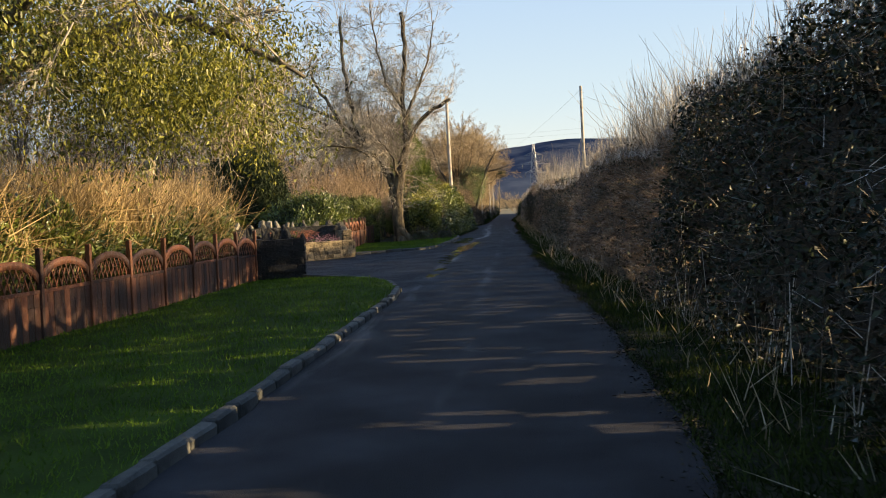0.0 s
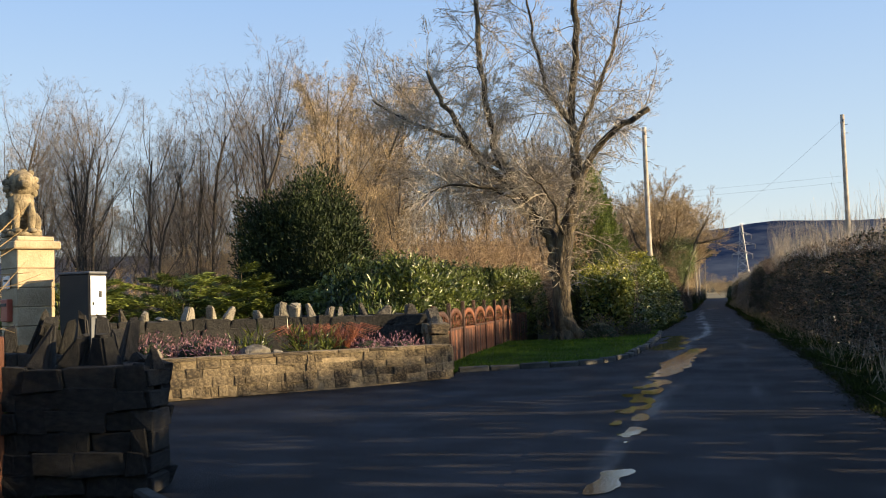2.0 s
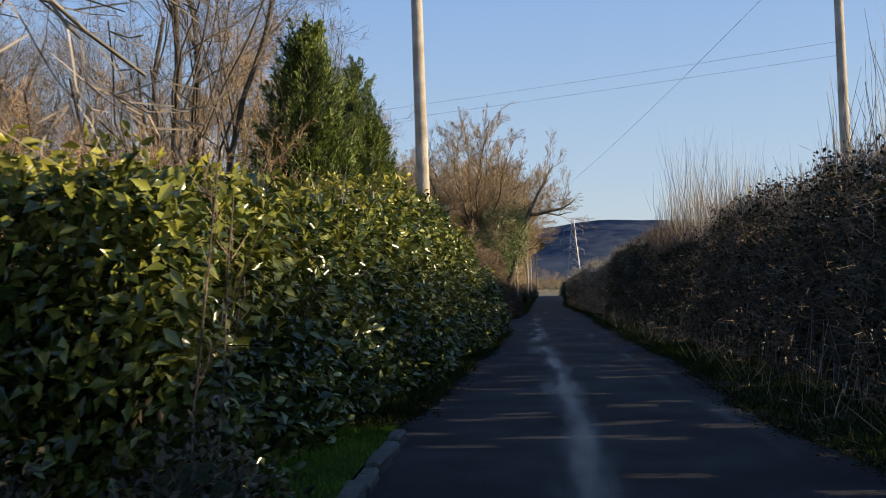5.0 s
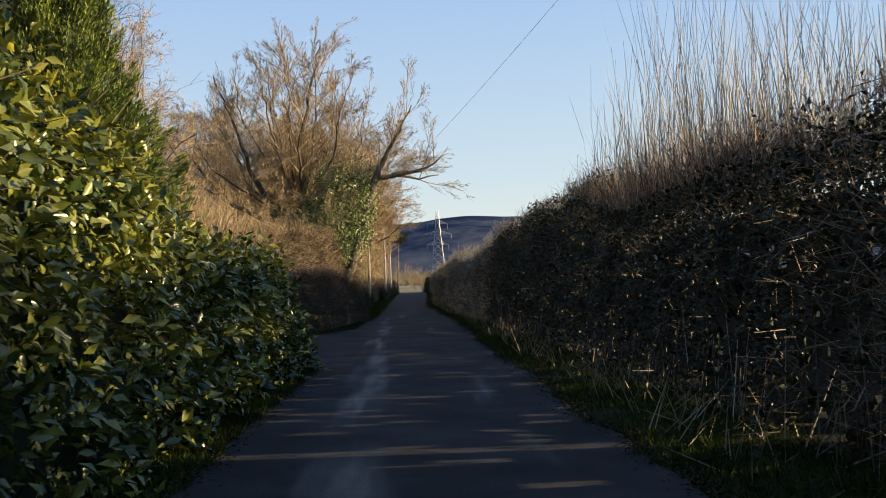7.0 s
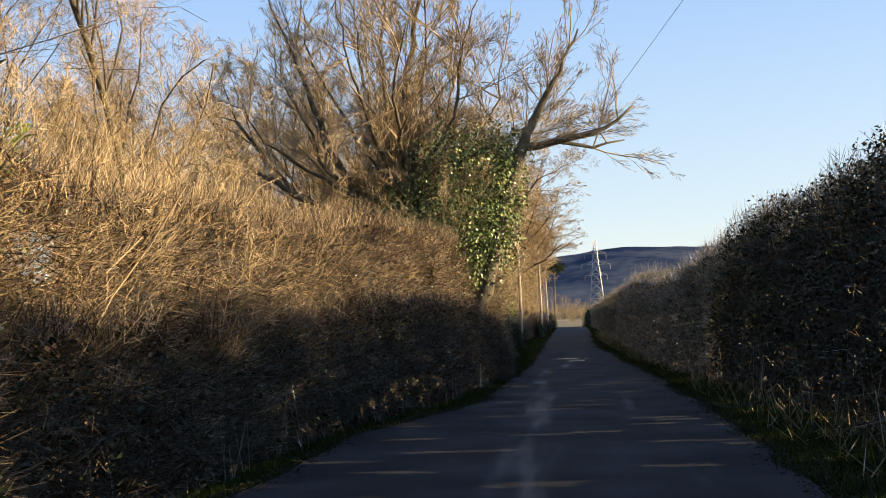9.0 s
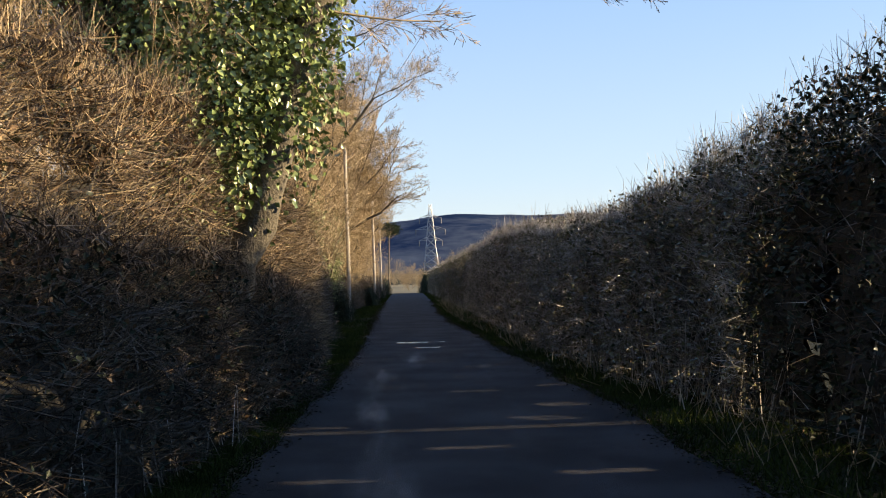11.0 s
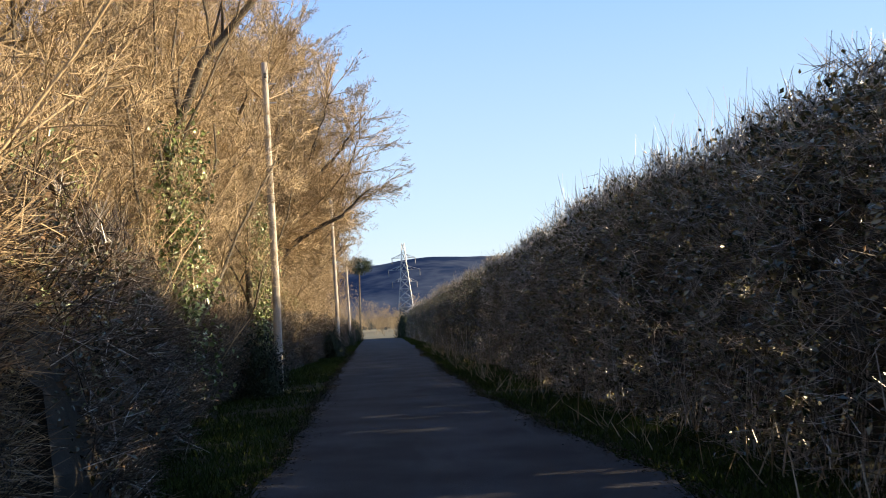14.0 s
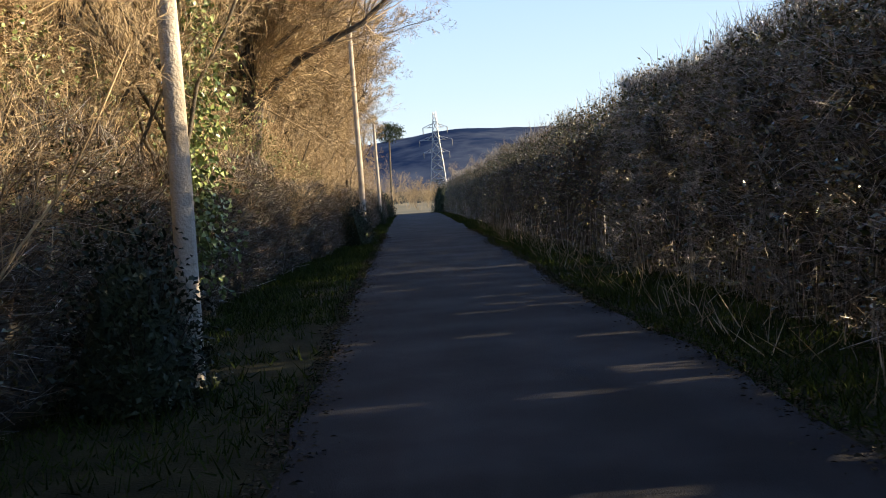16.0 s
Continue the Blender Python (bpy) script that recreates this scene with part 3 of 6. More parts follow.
hedge("bramble_hedge", "low brown bramble and hawthorn hedge below roadside trees", 102, 190, left_face, lambda y: np.interp(y, [102, 106, 114, 128, 145, 190], [2.3, 1.9, 2.0, 2.0, 1.7, 1.6]) + 0.2 * wave(y, 0 * y, 46, 0.6), 2.0, -1,
      leaves=[("foliage", 420, 0.055, 0.035, PRIVET, 0.9, 0.1), ("dry_foliage", 130, 0.06, 0.04, BROWN_LEAF, 0.9, 0.1)], twigs=[("twig_growth", 800, 0.32, 0.004, HEDGE_TWIG, 0.9, 0.3), ("pale_growth", 160, 0.3, 0.0035, TWIG_PALE_GLINT, 0.9, 0.4)], top=[("top_foliage", 250, 0.055, 0.035, BROWN_LEAF)],
      shoots=[("shoot_growth", 150, 1.2, 0.005, TWIG_TAN, 0.45, 0.2)], seed=47)


# ---- trees ----
def grow(seed, height, r, plan, lean=(0, 0), first=0.25, gnarl=0.14, rise=0.12):
    """Sticks of a bare tree. plan: for each level below the trunk, (count, angle in degrees, share of the parent's length, rise)."""
    g = np.random.default_rng(seed)
    out = []

    def norm(x, y, z):
        k = 1 / max(math.sqrt(x * x + y * y + z * z), 1e-9)
        return x * k, y * k, z * k

    def limb(p, d, length, rad, level):
        n = 1 if level == len(plan) else (6, 5, 4, 2, 2, 2)[level]
        pts = [(p, d, rad)]
        pull = 0 if level == 0 else plan[level - 1][3]
        jit = g.normal(0, gnarl * (1 + 0.4 * level), (n, 3)).tolist()
        step = length / n
        for a, b, c in jit:
            d = norm(d[0] + a, d[1] + b, d[2] + c + pull)
            q = (p[0] + d[0] * step, p[1] + d[1] * step, p[2] + d[2] * step)
            r2 = rad * (1 - (0.75 if level == 0 else 0.8) / n)
            out.append((p, q, rad, r2, level))
            p, rad = q, r2
            pts.append((p, d, rad))
        if level >= len(plan):
            return
        count, angle, share, _ = plan[level]
        lo = first if level == 0 else 0.15
        for u, v, w, a, b, c in zip(*g.uniform(0, 1, (3, count)).tolist(), *g.normal(0, 1, (3, count)).tolist()):
            t = lo + (1 - lo) * u
            k = min(int(t * n), n - 1)
            f = t * n - k
            (p0, e, rk), p1 = pts[k], pts[k + 1][0]
            base = (p0[0] * (1 - f) + p1[0] * f, p0[1] * (1 - f) + p1[1] * f, p0[2] * (1 - f) + p1[2] * f)
            ax = norm(e[1] * c - e[2] * b, e[2] * a - e[0] * c, e[0] * b - e[1] * a)
            an = radians(angle) * (0.6 + 0.7 * v)
            ca, sa = math.cos(an), math.sin(an)
            limb(base, (e[0] * ca + ax[0] * sa, e[1] * ca + ax[1] * sa, e[2] * ca + ax[2] * sa), length * share * (0.7 + 0.45 * w) * (1.15 - 0.5 * t), max(rk * 0.38, 0.003), level + 1)

    limb((0.0, 0.0, 0.0), norm(lean[0], lean[1], 1.0), height * 0.75, r, 0)
    return out


def tree_parts(ob, segs, bark, twig, split=3, min_r=0.0033, seed=3, low_name="trunk", sides=8):
    P = np.array([s[0] for s in segs])
    Q = np.array([s[1] for s in segs])
    A = np.maximum([s[2] for s in segs], min_r)
    B = np.maximum([s[3] for s in segs], min_r * 0.7)
    lev = np.array([s[4] for s in segs])
    low, mid, fine = lev < 2, (lev >= 2) & (lev < split), lev >= split
    part(low_name, tube_geo(P[low], Q[low], A[low], B[low], sides), bark, ob, smooth=True)
    g = np.random.default_rng(seed)
    part("crown", join(stick_geo(P[mid], Q[mid], A[mid], B[mid]), strip_geo(P[fine], Q[fine], A[fine], B[fine], g)), twig, ob)


def tube_geo(p, q, r0, r1, k):
    d = unit(q - p)
    ref = np.where(np.abs(d[:, 2:3]) > 0.9, (1.0, 0, 0), (0, 0, 1.0))
    a = unit(np.cross(d, ref))
    b = np.cross(d, a)
    q = q + d * r1[:, None] * 0.3
    ang = np.arange(k) * 2 * math.pi / k
    ring = [math.cos(t) * a + math.sin(t) * b for t in ang]
    v = np.stack([p + r0[:, None] * o for o in ring] + [q + r1[:, None] * o for o in ring], 1).reshape(-1, 3)
    i = np.arange(len(p))[:, None] * 2 * k
    return v, np.concatenate([i + (j, (j + 1) % k, k + (j + 1) % k, k + j) for j in range(k)])


def bare_tree(name, label, seed, height, r, plan, bark, twig, at, group="", **kw):
    ob = thing(name, label, "tree", at, group)
    tree_parts(ob, grow(seed, height, r, plan, **kw), bark, twig)
    return ob


BUSHY = ((18, 32, 0.46, 0.10), (11, 36, 0.46, 0.08), (9, 42, 0.46, 0.05), (11, 44, 0.5, 0.02))
SLIM = ((13, 36, 0.55, 0.13), (9, 34, 0.5, 0.10), (7, 36, 0.5, 0.06), (4, 36, 0.55, 0.03))
tan_trees, wood_trees, scrub = [], [], []
for k, (h, r) in enumerate(((11.5, 0.11), (10, 0.10), (9, 0.09))):
    tan_trees.append(bare_tree("bare_tree", "leafless tan-twigged tree lit by low winter sun", 100 + k, h, r, BUSHY, BARK, TWIG_TAN, (-5.5 - k, 98 + 6 * k, -0.15), "trees beside the lane", first=0.12))
for k, (h, r) in enumerate(((13, 0.10), (11.5, 0.09), (12.5, 0.10))):
    wood_trees.append(bare_tree("woodland_tree", "slim leafless grey-brown woodland tree in winter", 110 + k, h, r * 1.15, SLIM, DARK_BARK, WOOD_TWIG, (-24 - 4 * k, 58 + 5 * k, -0.2), "trees of the wood", first=0.1, gnarl=0.12))


def scrub_bush(seed, height, stems, at, label, twig, group):
    """A many-stemmed leafless bush."""
    ob = thing("bare_bush", label, "bush", at, group)
    g = np.random.default_rng(seed)
    segs = []
    for k in range(stems):
        a = g.uniform(0, 6.28)
        off = np.array((math.cos(a), math.sin(a), 0)) * g.uniform(0, 0.5)
        for p, q, ra, rb, lev in grow(seed * 50 + k, height * g.uniform(0.6, 1.1), 0.017, ((11, 26, 0.5, 0.12), (8, 32, 0.44, 0.08), (9, 36, 0.42, 0)), lean=(math.cos(a) * 0.35, math.sin(a) * 0.35), first=0.15):
            segs.append((np.add(p, off), np.add(q, off), ra, rb, lev))
    tree_parts(ob, segs, twig, twig, split=2, min_r=0.0022, seed=seed, low_name="stem_growth", sides=4)
    return ob


for k in range(3):
    scrub.append(scrub_bush(130 + k, (4.5, 5.5, 3.6)[k], 6, (-4.0 - 0.5 * k, 93 + 3 * k, -0.1), "dense leafless tan willow scrub in low sun", TWIG_TAN, "scrub beside the lane"))
russet = [scrub_bush(140 + k, (4.6, 5.2)[k], 8, (-7.5 - 0.6 * k, 46 + 4 * k, -0.1), "upright leafless russet hazel bush in low sun", RUSSET_TWIG, "hazels behind the laurel") for k in range(2)]
g = np.random.default_rng(5)


def plant(src, x, y, size):
    return copy_thing(src, pose(x, y, float(ground_z(x, y)) - 0.06, 0, 0, g.uniform(0, 360)) @ Matrix.Scale(size, 4))


for k in range(32):
    plant(tan_trees[k % 3], -4.0 - g.uniform(0, 1.2) - (0 if k % 2 else 2.6), 96 + 3.0 * k + g.uniform(-1, 1), g.uniform(0.85, 1.1))
for k in range(46):
    plant(scrub[k % 3], -4.1 - g.uniform(0, 1.5) - (0 if k % 3 else 2.5), 69 + 2.5 * k + g.uniform(-1, 1), g.uniform(0.75, 1.1))
for x, y, q in ((-3.4, 123, 1.0), (-3.2, 150, 1.0), (-3.4, 112, 1.0), (-3.2, 160, 0.95)):
    plant(tan_trees[0], x, y, q)
for k in range(22):
    plant(tan_trees[k % 3], -8.0 - g.uniform(0, 5), 93 + 2.4 * k, g.uniform(0.9, 1.15))
for k in range(9):
    plant(tan_trees[k % 3], -5.6 - g.uniform(0, 4), 74 + 2.5 * k, g.uniform(0.75, 1.0))
for k in range(12):
    plant(russet[k % 2], -7.0 - g.uniform(0, 3.5), 44 + 1.5 * k, g.uniform(1.0, 1.4))
for k in range(22):
    plant((wood_trees if k % 3 else tan_trees)[k % 3], -6.5 - g.uniform(0, 14), 46 + 1.5 * k, g.uniform(0.9, 1.15))
for k in range(125):
    plant(wood_trees[k % 3], g.uniform(-62, -13), g.uniform(50, 92), g.uniform(0.75, 1.2))
for k in range(12):
    plant(scrub[k % 3], g.uniform(-30, -11), g.uniform(40, 62), g.uniform(0.8, 1.2))
for k in range(9):
    plant(russet[k % 2], g.uniform(-9, -6.8), 40.5 + 2.8 * k, g.uniform(0.9, 1.2))


for x, y, q in ((-4.7, 60.5, 0.7), (-5.0, 63.3, 0.8), (-13.3, 28.6, 0.6), (-14.2, 29.6, 0.55)):
    plant(russet[0], x, y, q)


def sweep_geo(pos, k, seed):
    """A limb as one skin along points of (x, y, z, radius), with an uneven bark outline."""
    p, r = pos[:, :3], pos[:, 3]
    d = unit(np.gradient(p, axis=0))
    ref = np.array((0.3, 1.0, 0.1))
    a = unit(np.cross(d, ref))
    b = np.cross(d, a)
    ang = np.arange(k) * 2 * math.pi / k
    s = np.arange(len(p))
    rr = r[:, None] * (1 + 0.10 * wave(ang[None] * 1.5 + 0 * s[:, None], s[:, None] * 0.35, seed, 1.2) + 0.05 * np.sin(5 * ang)[None])
    v = p[:, None] + rr[..., None] * (np.cos(ang)[None, :, None] * a[:, None] + np.sin(ang)[None, :, None] * b[:, None])
    i = np.arange(len(p) * k).reshape(len(p), k)
    f = np.stack([i[:-1], np.roll(i, -1, 1)[:-1], np.roll(i, -1, 1)[1:], i[1:]], -1).reshape(-1, 4)
    e = i[-1]
    caps = np.array([(e[0], e[j], e[j + 1], e[j + 2]) for j in range(1, k - 2, 2)])
    return v.reshape(-1, 3), np.concatenate([f, caps])


def polyline_tree(ob, limbs, bark, twig, seed, twigs=((6, 30, 0.6, 0.12), (5, 32, 0.55, 0.08), (3, 34, 0.6, 0.04)), every=1.6, twig_len=3.0, low=1.9, gnarl=0.16, fine=(0.005, 0.0035), lift=0.25):
    """A tree whose main limbs follow given lines of (x, y, z, radius), with side growth along the thinner ones."""
    g = np.random.default_rng(seed)
    skins, side = [], []
    for j, line in enumerate(limbs):
        pts = np.array(line, float)
        n = max(4, int(np.linalg.norm(np.diff(pts[:, :3], axis=0), axis=1).sum() / 0.3))
        t = np.linspace(0, len(pts) - 1, n)
        pos = np.stack([np.interp(t, np.arange(len(pts)), pts[:, c]) for c in range(4)], -1)
        for c in range(4):
            pos[1:-1, c] = (pos[:-2, c] + 2 * pos[1:-1, c] + pos[2:, c]) / 4
        pos[1:-1, :3] += g.normal(0, 0.03, (n - 2, 3))
        skins.append(sweep_geo(pos, 14, seed + j))
        for a, b in zip(pos[:-1], pos[1:]):
            for _ in range(int(g.poisson(every)) if a[2] > low else 0):
                d = unit(unit(b[:3] - a[:3]) * 0.5 + g.normal(0, 0.8, 3) + (0, 0, lift))
                L = twig_len * g.uniform(0.4, 1.2)
                R = np.array(Vector((0, 0, 1)).rotation_difference(Vector(d)).to_matrix())
                tw = grow(int(g.integers(1e6)), L, 0.008 + 0.006 * L, twigs, first=0.1, gnarl=gnarl)
                side.append((np.array([x[0] for x in tw]) @ R.T + a[:3], np.array([x[1] for x in tw]) @ R.T + a[:3], [x[2] for x in tw], [x[3] for x in tw], [x[4] for x in tw]))
    part("trunk", join(*skins), bark, ob, smooth=True)
    P, Q = np.concatenate([x[0] for x in side]), np.concatenate([x[1] for x in side])
    A, B = np.maximum(np.concatenate([x[2] for x in side]), fine[0]), np.maximum(np.concatenate([x[3] for x in side]), fine[1])
    low = np.concatenate([x[4] for x in side]) == 0
    part("crown", join(stick_geo(P[low], Q[low], A[low], B[low]), strip_geo(P[~low], Q[~low], A[~low], B[~low], g)), twig, ob)


PALE_BARK = material("pale_bark", (0.014, 0.011, 0.008), (0.20, 0.15, 0.085), 5, 0.95, 0.7, 26, stretch=0.22, stain=0.22)
pollard = thing("pollarded_tree", "old pollarded tree with pale trunk and sawn-off limbs", "tree", (-4.0, 38.3, -0.2))
polyline_tree(pollard, [
    [(0.3, -0.05, -0.1, 0.40), (0.2, 0, 0.3, 0.33), (0.06, 0, 1.0, 0.28), (0.05, 0, 2.2, 0.27), (0.25, 0, 3.4, 0.24), (0.6, 0, 4.6, 0.2), (0.65, 0.1, 5.8, 0.16), (0.5, 0, 7.2, 0.12), (0.75, 0, 9.2, 0.10), (0.65, 0, 11.4, 0.09)],
    [(-0.05, 0.1, 2.2, 0.24), (-0.25, 0.2, 3.4, 0.2), (-1.0, 0.2, 4.6, 0.16), (-1.8, 0, 5.9, 0.12), (-2.1, 0, 7.5, 0.10), (-2.4, 0.2, 9.4, 0.085), (-2.35, 0.2, 11.4, 0.07)],
    [(-1.0, 0.2, 4.6, 0.13), (-2.2, -0.3, 5.6, 0.11), (-3.2, -0.4, 7.2, 0.085), (-3.9, -0.4, 8.7, 0.06)],
    [(-1.6, 0, 5.5, 0.10), (-3.2, 0.6, 6.6, 0.08), (-4.8, 0.9, 7.3, 0.055), (-6.2, 1.0, 8.2, 0.03)],
    [(0.6, 0.1, 4.9, 0.13), (1.3, -0.3, 6.0, 0.10), (2.1, -0.4, 6.6, 0.09), (2.9, -0.5, 7.0, 0.08)],
    [(0.6, 0, 6.2, 0.09), (1.3, 0, 7.6, 0.06), (1.9, 0.3, 9.2, 0.04), (2.2, 0.4, 11.0, 0.02)],
    [(0.55, 0, 6.6, 0.08), (-0.3, 0.2, 8.0, 0.06), (-0.7, 0.3, 10.0, 0.04), (-0.9, 0.2, 12.0, 0.02)],
    [(-0.7, 0.2, 4.0, 0.06), (-1.8, -0.7, 4.9, 0.045), (-3.2, -1.2, 5.0, 0.03), (-4.4, -1.6, 4.3, 0.012)],
    [(-1.2, 0.1, 4.9, 0.05), (-2.4, 0.4, 5.0, 0.04), (-3.6, 0.3, 5.6, 0.03), (-5.0, 0.2, 5.4, 0.012)],
    [(0.2, -0.3, 3.4, 0.05), (-0.1, -0.9, 4.6, 0.035), (-0.6, -1.4, 5.2, 0.015)],
    [(0.1, -0.12, 0.9, 0.13), (0.42, -0.2, 0.4, 0.17), (0.85, -0.35, 0.14, 0.13), (1.5, -0.5, 0.0, 0.05)],
    [(-0.1, -0.1, 0.45, 0.11), (-0.28, -0.2, 0.15, 0.09), (-0.6, -0.4, -0.02, 0.03)],
], PALE_BARK, TWIG_GREY, 9, twigs=((6, 28, 0.6, 0.14), (5, 30, 0.55, 0.10), (3, 32, 0.6, 0.05)), every=2.6, low=3.4, twig_len=2.4)
g = np.random.default_rng(19)
n = 300
z = g.uniform(1.7, 5.4, n)
a = g.uniform(0, 6.283, n)
P = np.stack([0.03 * z + 0.22 * np.cos(a) - 0.5 * np.clip(z - 3.2, 0, 2) * (g.uniform(0, 1, n) < 0.5), 0.22 * np.sin(a), z], -1)
d = unit(np.stack([np.cos(a), np.sin(a), g.uniform(-0.1, 1.0, n)], -1) + g.normal(0, 0.3, (n, 3)))
L = (g.uniform(0.3, 1.0, n) ** 1.3 * 1.25)[:, None]
m1 = P + d * L * 0.5
m2 = m1 + unit(d + (0, 0, -0.5) + g.normal(0, 0.3, (n, 3))) * L * 0.4
part("shoot_growth", join(strip_geo(P, m1, 0.009, 0.007, g), strip_geo(m1, m2, 0.007, 0.005, g), strip_geo(m2, m2 + unit(d + (0, 0, -1.0) + g.normal(0, 0.4, (n, 3))) * L * 0.4, 0.005, 0.003, g)), TWIG_GREY, pollard, "pale hanging shoots")
g = np.random.default_rng(6)

def dome_limbs(seed, count, fork, centre, radius, top, r=0.09):
    """Limbs that rise from a fork and spread to the skin of a rounded crown."""
    g = np.random.default_rng(seed)
    out = []
    for k in range(count):
        a = 2.4 * k + g.uniform(-0.3, 0.3)
        u = math.sqrt((k + 0.5) / count)
        end = np.array((centre[0] + radius * u * math.cos(a), centre[1] + radius * u * math.sin(a), top - (top - fork[2]) * 0.62 * u ** 2.5))
        f = np.array(fork) + (g.uniform(-0.25, 0.25), g.uniform(-0.25, 0.25), g.uniform(-0.4, 0.8))
        m1 = f + (end - f) * (0.42, 0.42, 0.28) + g.normal(0, 0.15, 3)
        m2 = f + (end - f) * (0.8, 0.8, 0.64) + g.normal(0, 0.2, 3)
        out.append([(*f, r), (*m1, r * 0.7), (*m2, r * 0.4), (*end, r * 0.12)])
    return out


WILLOW_TWIG = material("willow_twig", (0.17, 0.12, 0.07), (0.50, 0.38, 0.235), 0.5, 0.8, 0, 10, island=0.7)
FAN = ((7, 26, 0.55, 0.18), (6, 28, 0.5, 0.15), (4, 30, 0.55, 0.10))
willow = thing("ivy_clad_willow", "bare spreading willow with ivy round its trunk", "tree", (-2.6, 87.0, -0.1))
polyline_tree(willow, [
    [(0, 0, 0, 0.26), (0.45, 0, 1.4, 0.21), (0.9, 0, 2.6, 0.17), (1.2, 0, 3.8, 0.16), (1.65, -0.1, 5.2, 0.13), (2.0, -0.1, 5.9, 0.08), (2.6, 0, 6.9, 0.045), (3.0, 0.2, 7.8, 0.02)],
    [(1.65, -0.1, 5.2, 0.10), (2.5, -0.2, 5.25, 0.075), (3.3, -0.2, 5.4, 0.05), (4.1, 0, 6.0, 0.02)],
    [(2.5, -0.2, 5.25, 0.05), (3.2, 0.2, 5.1, 0.035), (3.9, 0.3, 5.3, 0.015)],
    [(-0.3, 0.3, 0, 0.24), (-0.3, 0.3, 2.4, 0.2), (-0.7, 0.3, 4.2, 0.14), (-0.9, 0.3, 6.4, 0.09), (-0.6, 0.4, 8.5, 0.045), (-0.2, 0.5, 10.2, 0.015)],
    [(-0.3, 0.3, 1.8, 0.18), (-1.7, 0.4, 3.6, 0.13), (-2.7, 0.4, 5.4, 0.085), (-3.4, 0.3, 7.6, 0.04), (-4.0, 0.3, 9.0, 0.015)],
    [(-1.7, 0.4, 3.6, 0.10), (-3.0, -0.1, 4.2, 0.08), (-4.6, -0.2, 5.2, 0.04), (-5.6, -0.2, 6.8, 0.015)],
] + dome_limbs(77, 14, (-0.9, 0.3, 4.0), (-1.2, 0.4, 0), 3.7, 10.0, 0.06), BARK, WILLOW_TWIG, 12, twigs=FAN, every=1.25, twig_len=2.2, low=3.2, gnarl=0.07, fine=(0.004, 0.003), lift=0.9)
arching = thing("bare_tree", "broad leafless tree with upswept boughs over the lane", "tree", (-4.3, 133, 0.05), "trees beside the lane")
polyline_tree(arching, [
    [(0, 0, 0, 0.3), (0.1, 0, 2.0, 0.26), (0.3, 0, 4.0, 0.22), (0.4, 0, 6.5, 0.14), (0.5, 0.1, 9.5, 0.07), (0.6, 0.1, 12.0, 0.02)],
    [(0.2, 0, 3.4, 0.12), (1.4, -0.3, 4.6, 0.09), (2.8, -0.5, 5.2, 0.06), (4.0, -0.5, 6.2, 0.02)],
    [(0.3, 0, 4.6, 0.12), (1.6, 0.3, 6.4, 0.08), (2.8, 0.4, 7.6, 0.05), (3.8, 0.4, 9.0, 0.02)],
] + dome_limbs(78, 30, (0.3, 0, 4.2), (0.1, 0, 0), 3.9, 12.6, 0.06), DARK_BARK, TWIG_TAN, 14, twigs=FAN, every=1.7, twig_len=2.3, low=2.6, gnarl=0.07, fine=(0.004, 0.003), lift=0.6)
for x, y, q, turn in ((-5.4, 119, 0.85, 70), (-4.4, 147, 0.95, 200), (-5.0, 160, 0.9, 310), (-6.2, 107, 0.8, 140)):
    copy_thing(arching, pose(x, y, float(ground_z(x, y)) - 0.05, 0, 0, turn) @ Matrix.Scale(q, 4))
IVY = material("ivy_leaf", (0.06, 0.10, 0.026), (0.34, 0.40, 0.15), 1.5, 0.33, 0, 20, island=0.8)


def clad(ob, name, line, radius, n, mat, seed, size=0.09):
    """Ivy leaves round a line on a tree."""
    g = np.random.default_rng(seed)
    pts = np.array(line, float)
    t = g.uniform(0, len(pts) - 1, n)
    c = np.stack([np.interp(t, np.arange(len(pts)), pts[:, k]) for k in range(3)], -1)
    d = unit(g.normal(0, 1, (n, 3)))
    P = c + d * radius * g.uniform(0.5, 1.1, n)[:, None] * (1 + 0.4 * wave(t * 3, d[:, 0] * 2, seed, 1.0))[:, None]
    part(name, leaf_spray(P, d, g, size, size * 0.8, 0.6, 0.3), mat, ob)


clad(willow, "ivy", [(0.3, 0, 2.5), (0.2, 0, 3.4), (0.1, 0.1, 4.4), (0.3, 0.1, 5.4)], 1.0, 9000, IVY, 71, 0.08)
clad(willow, "ivy", [(0.9, 0, 3.0), (1.1, 0, 4.2), (1.25, 0.1, 5.4)], 0.65, 4500, IVY, 72, 0.08)
clad(willow, "ivy", [(-0.9, 0.2, 3.8), (-1.5, 0.3, 4.2)], 0.7, 2200, IVY, 73, 0.08)
for k, t in enumerate(list(scene.objects)):
    if t.name.startswith("bare_tree") and t.parent is None and 94 < t.location.y < 140 and t.location.x > -7.5 and k % 2:
        clad(t, "ivy", [(0, 0, 0.5), (0, 0, 2.5), (0.1, 0, 4.5)], 0.55, 2200, IVY, 400 + k)


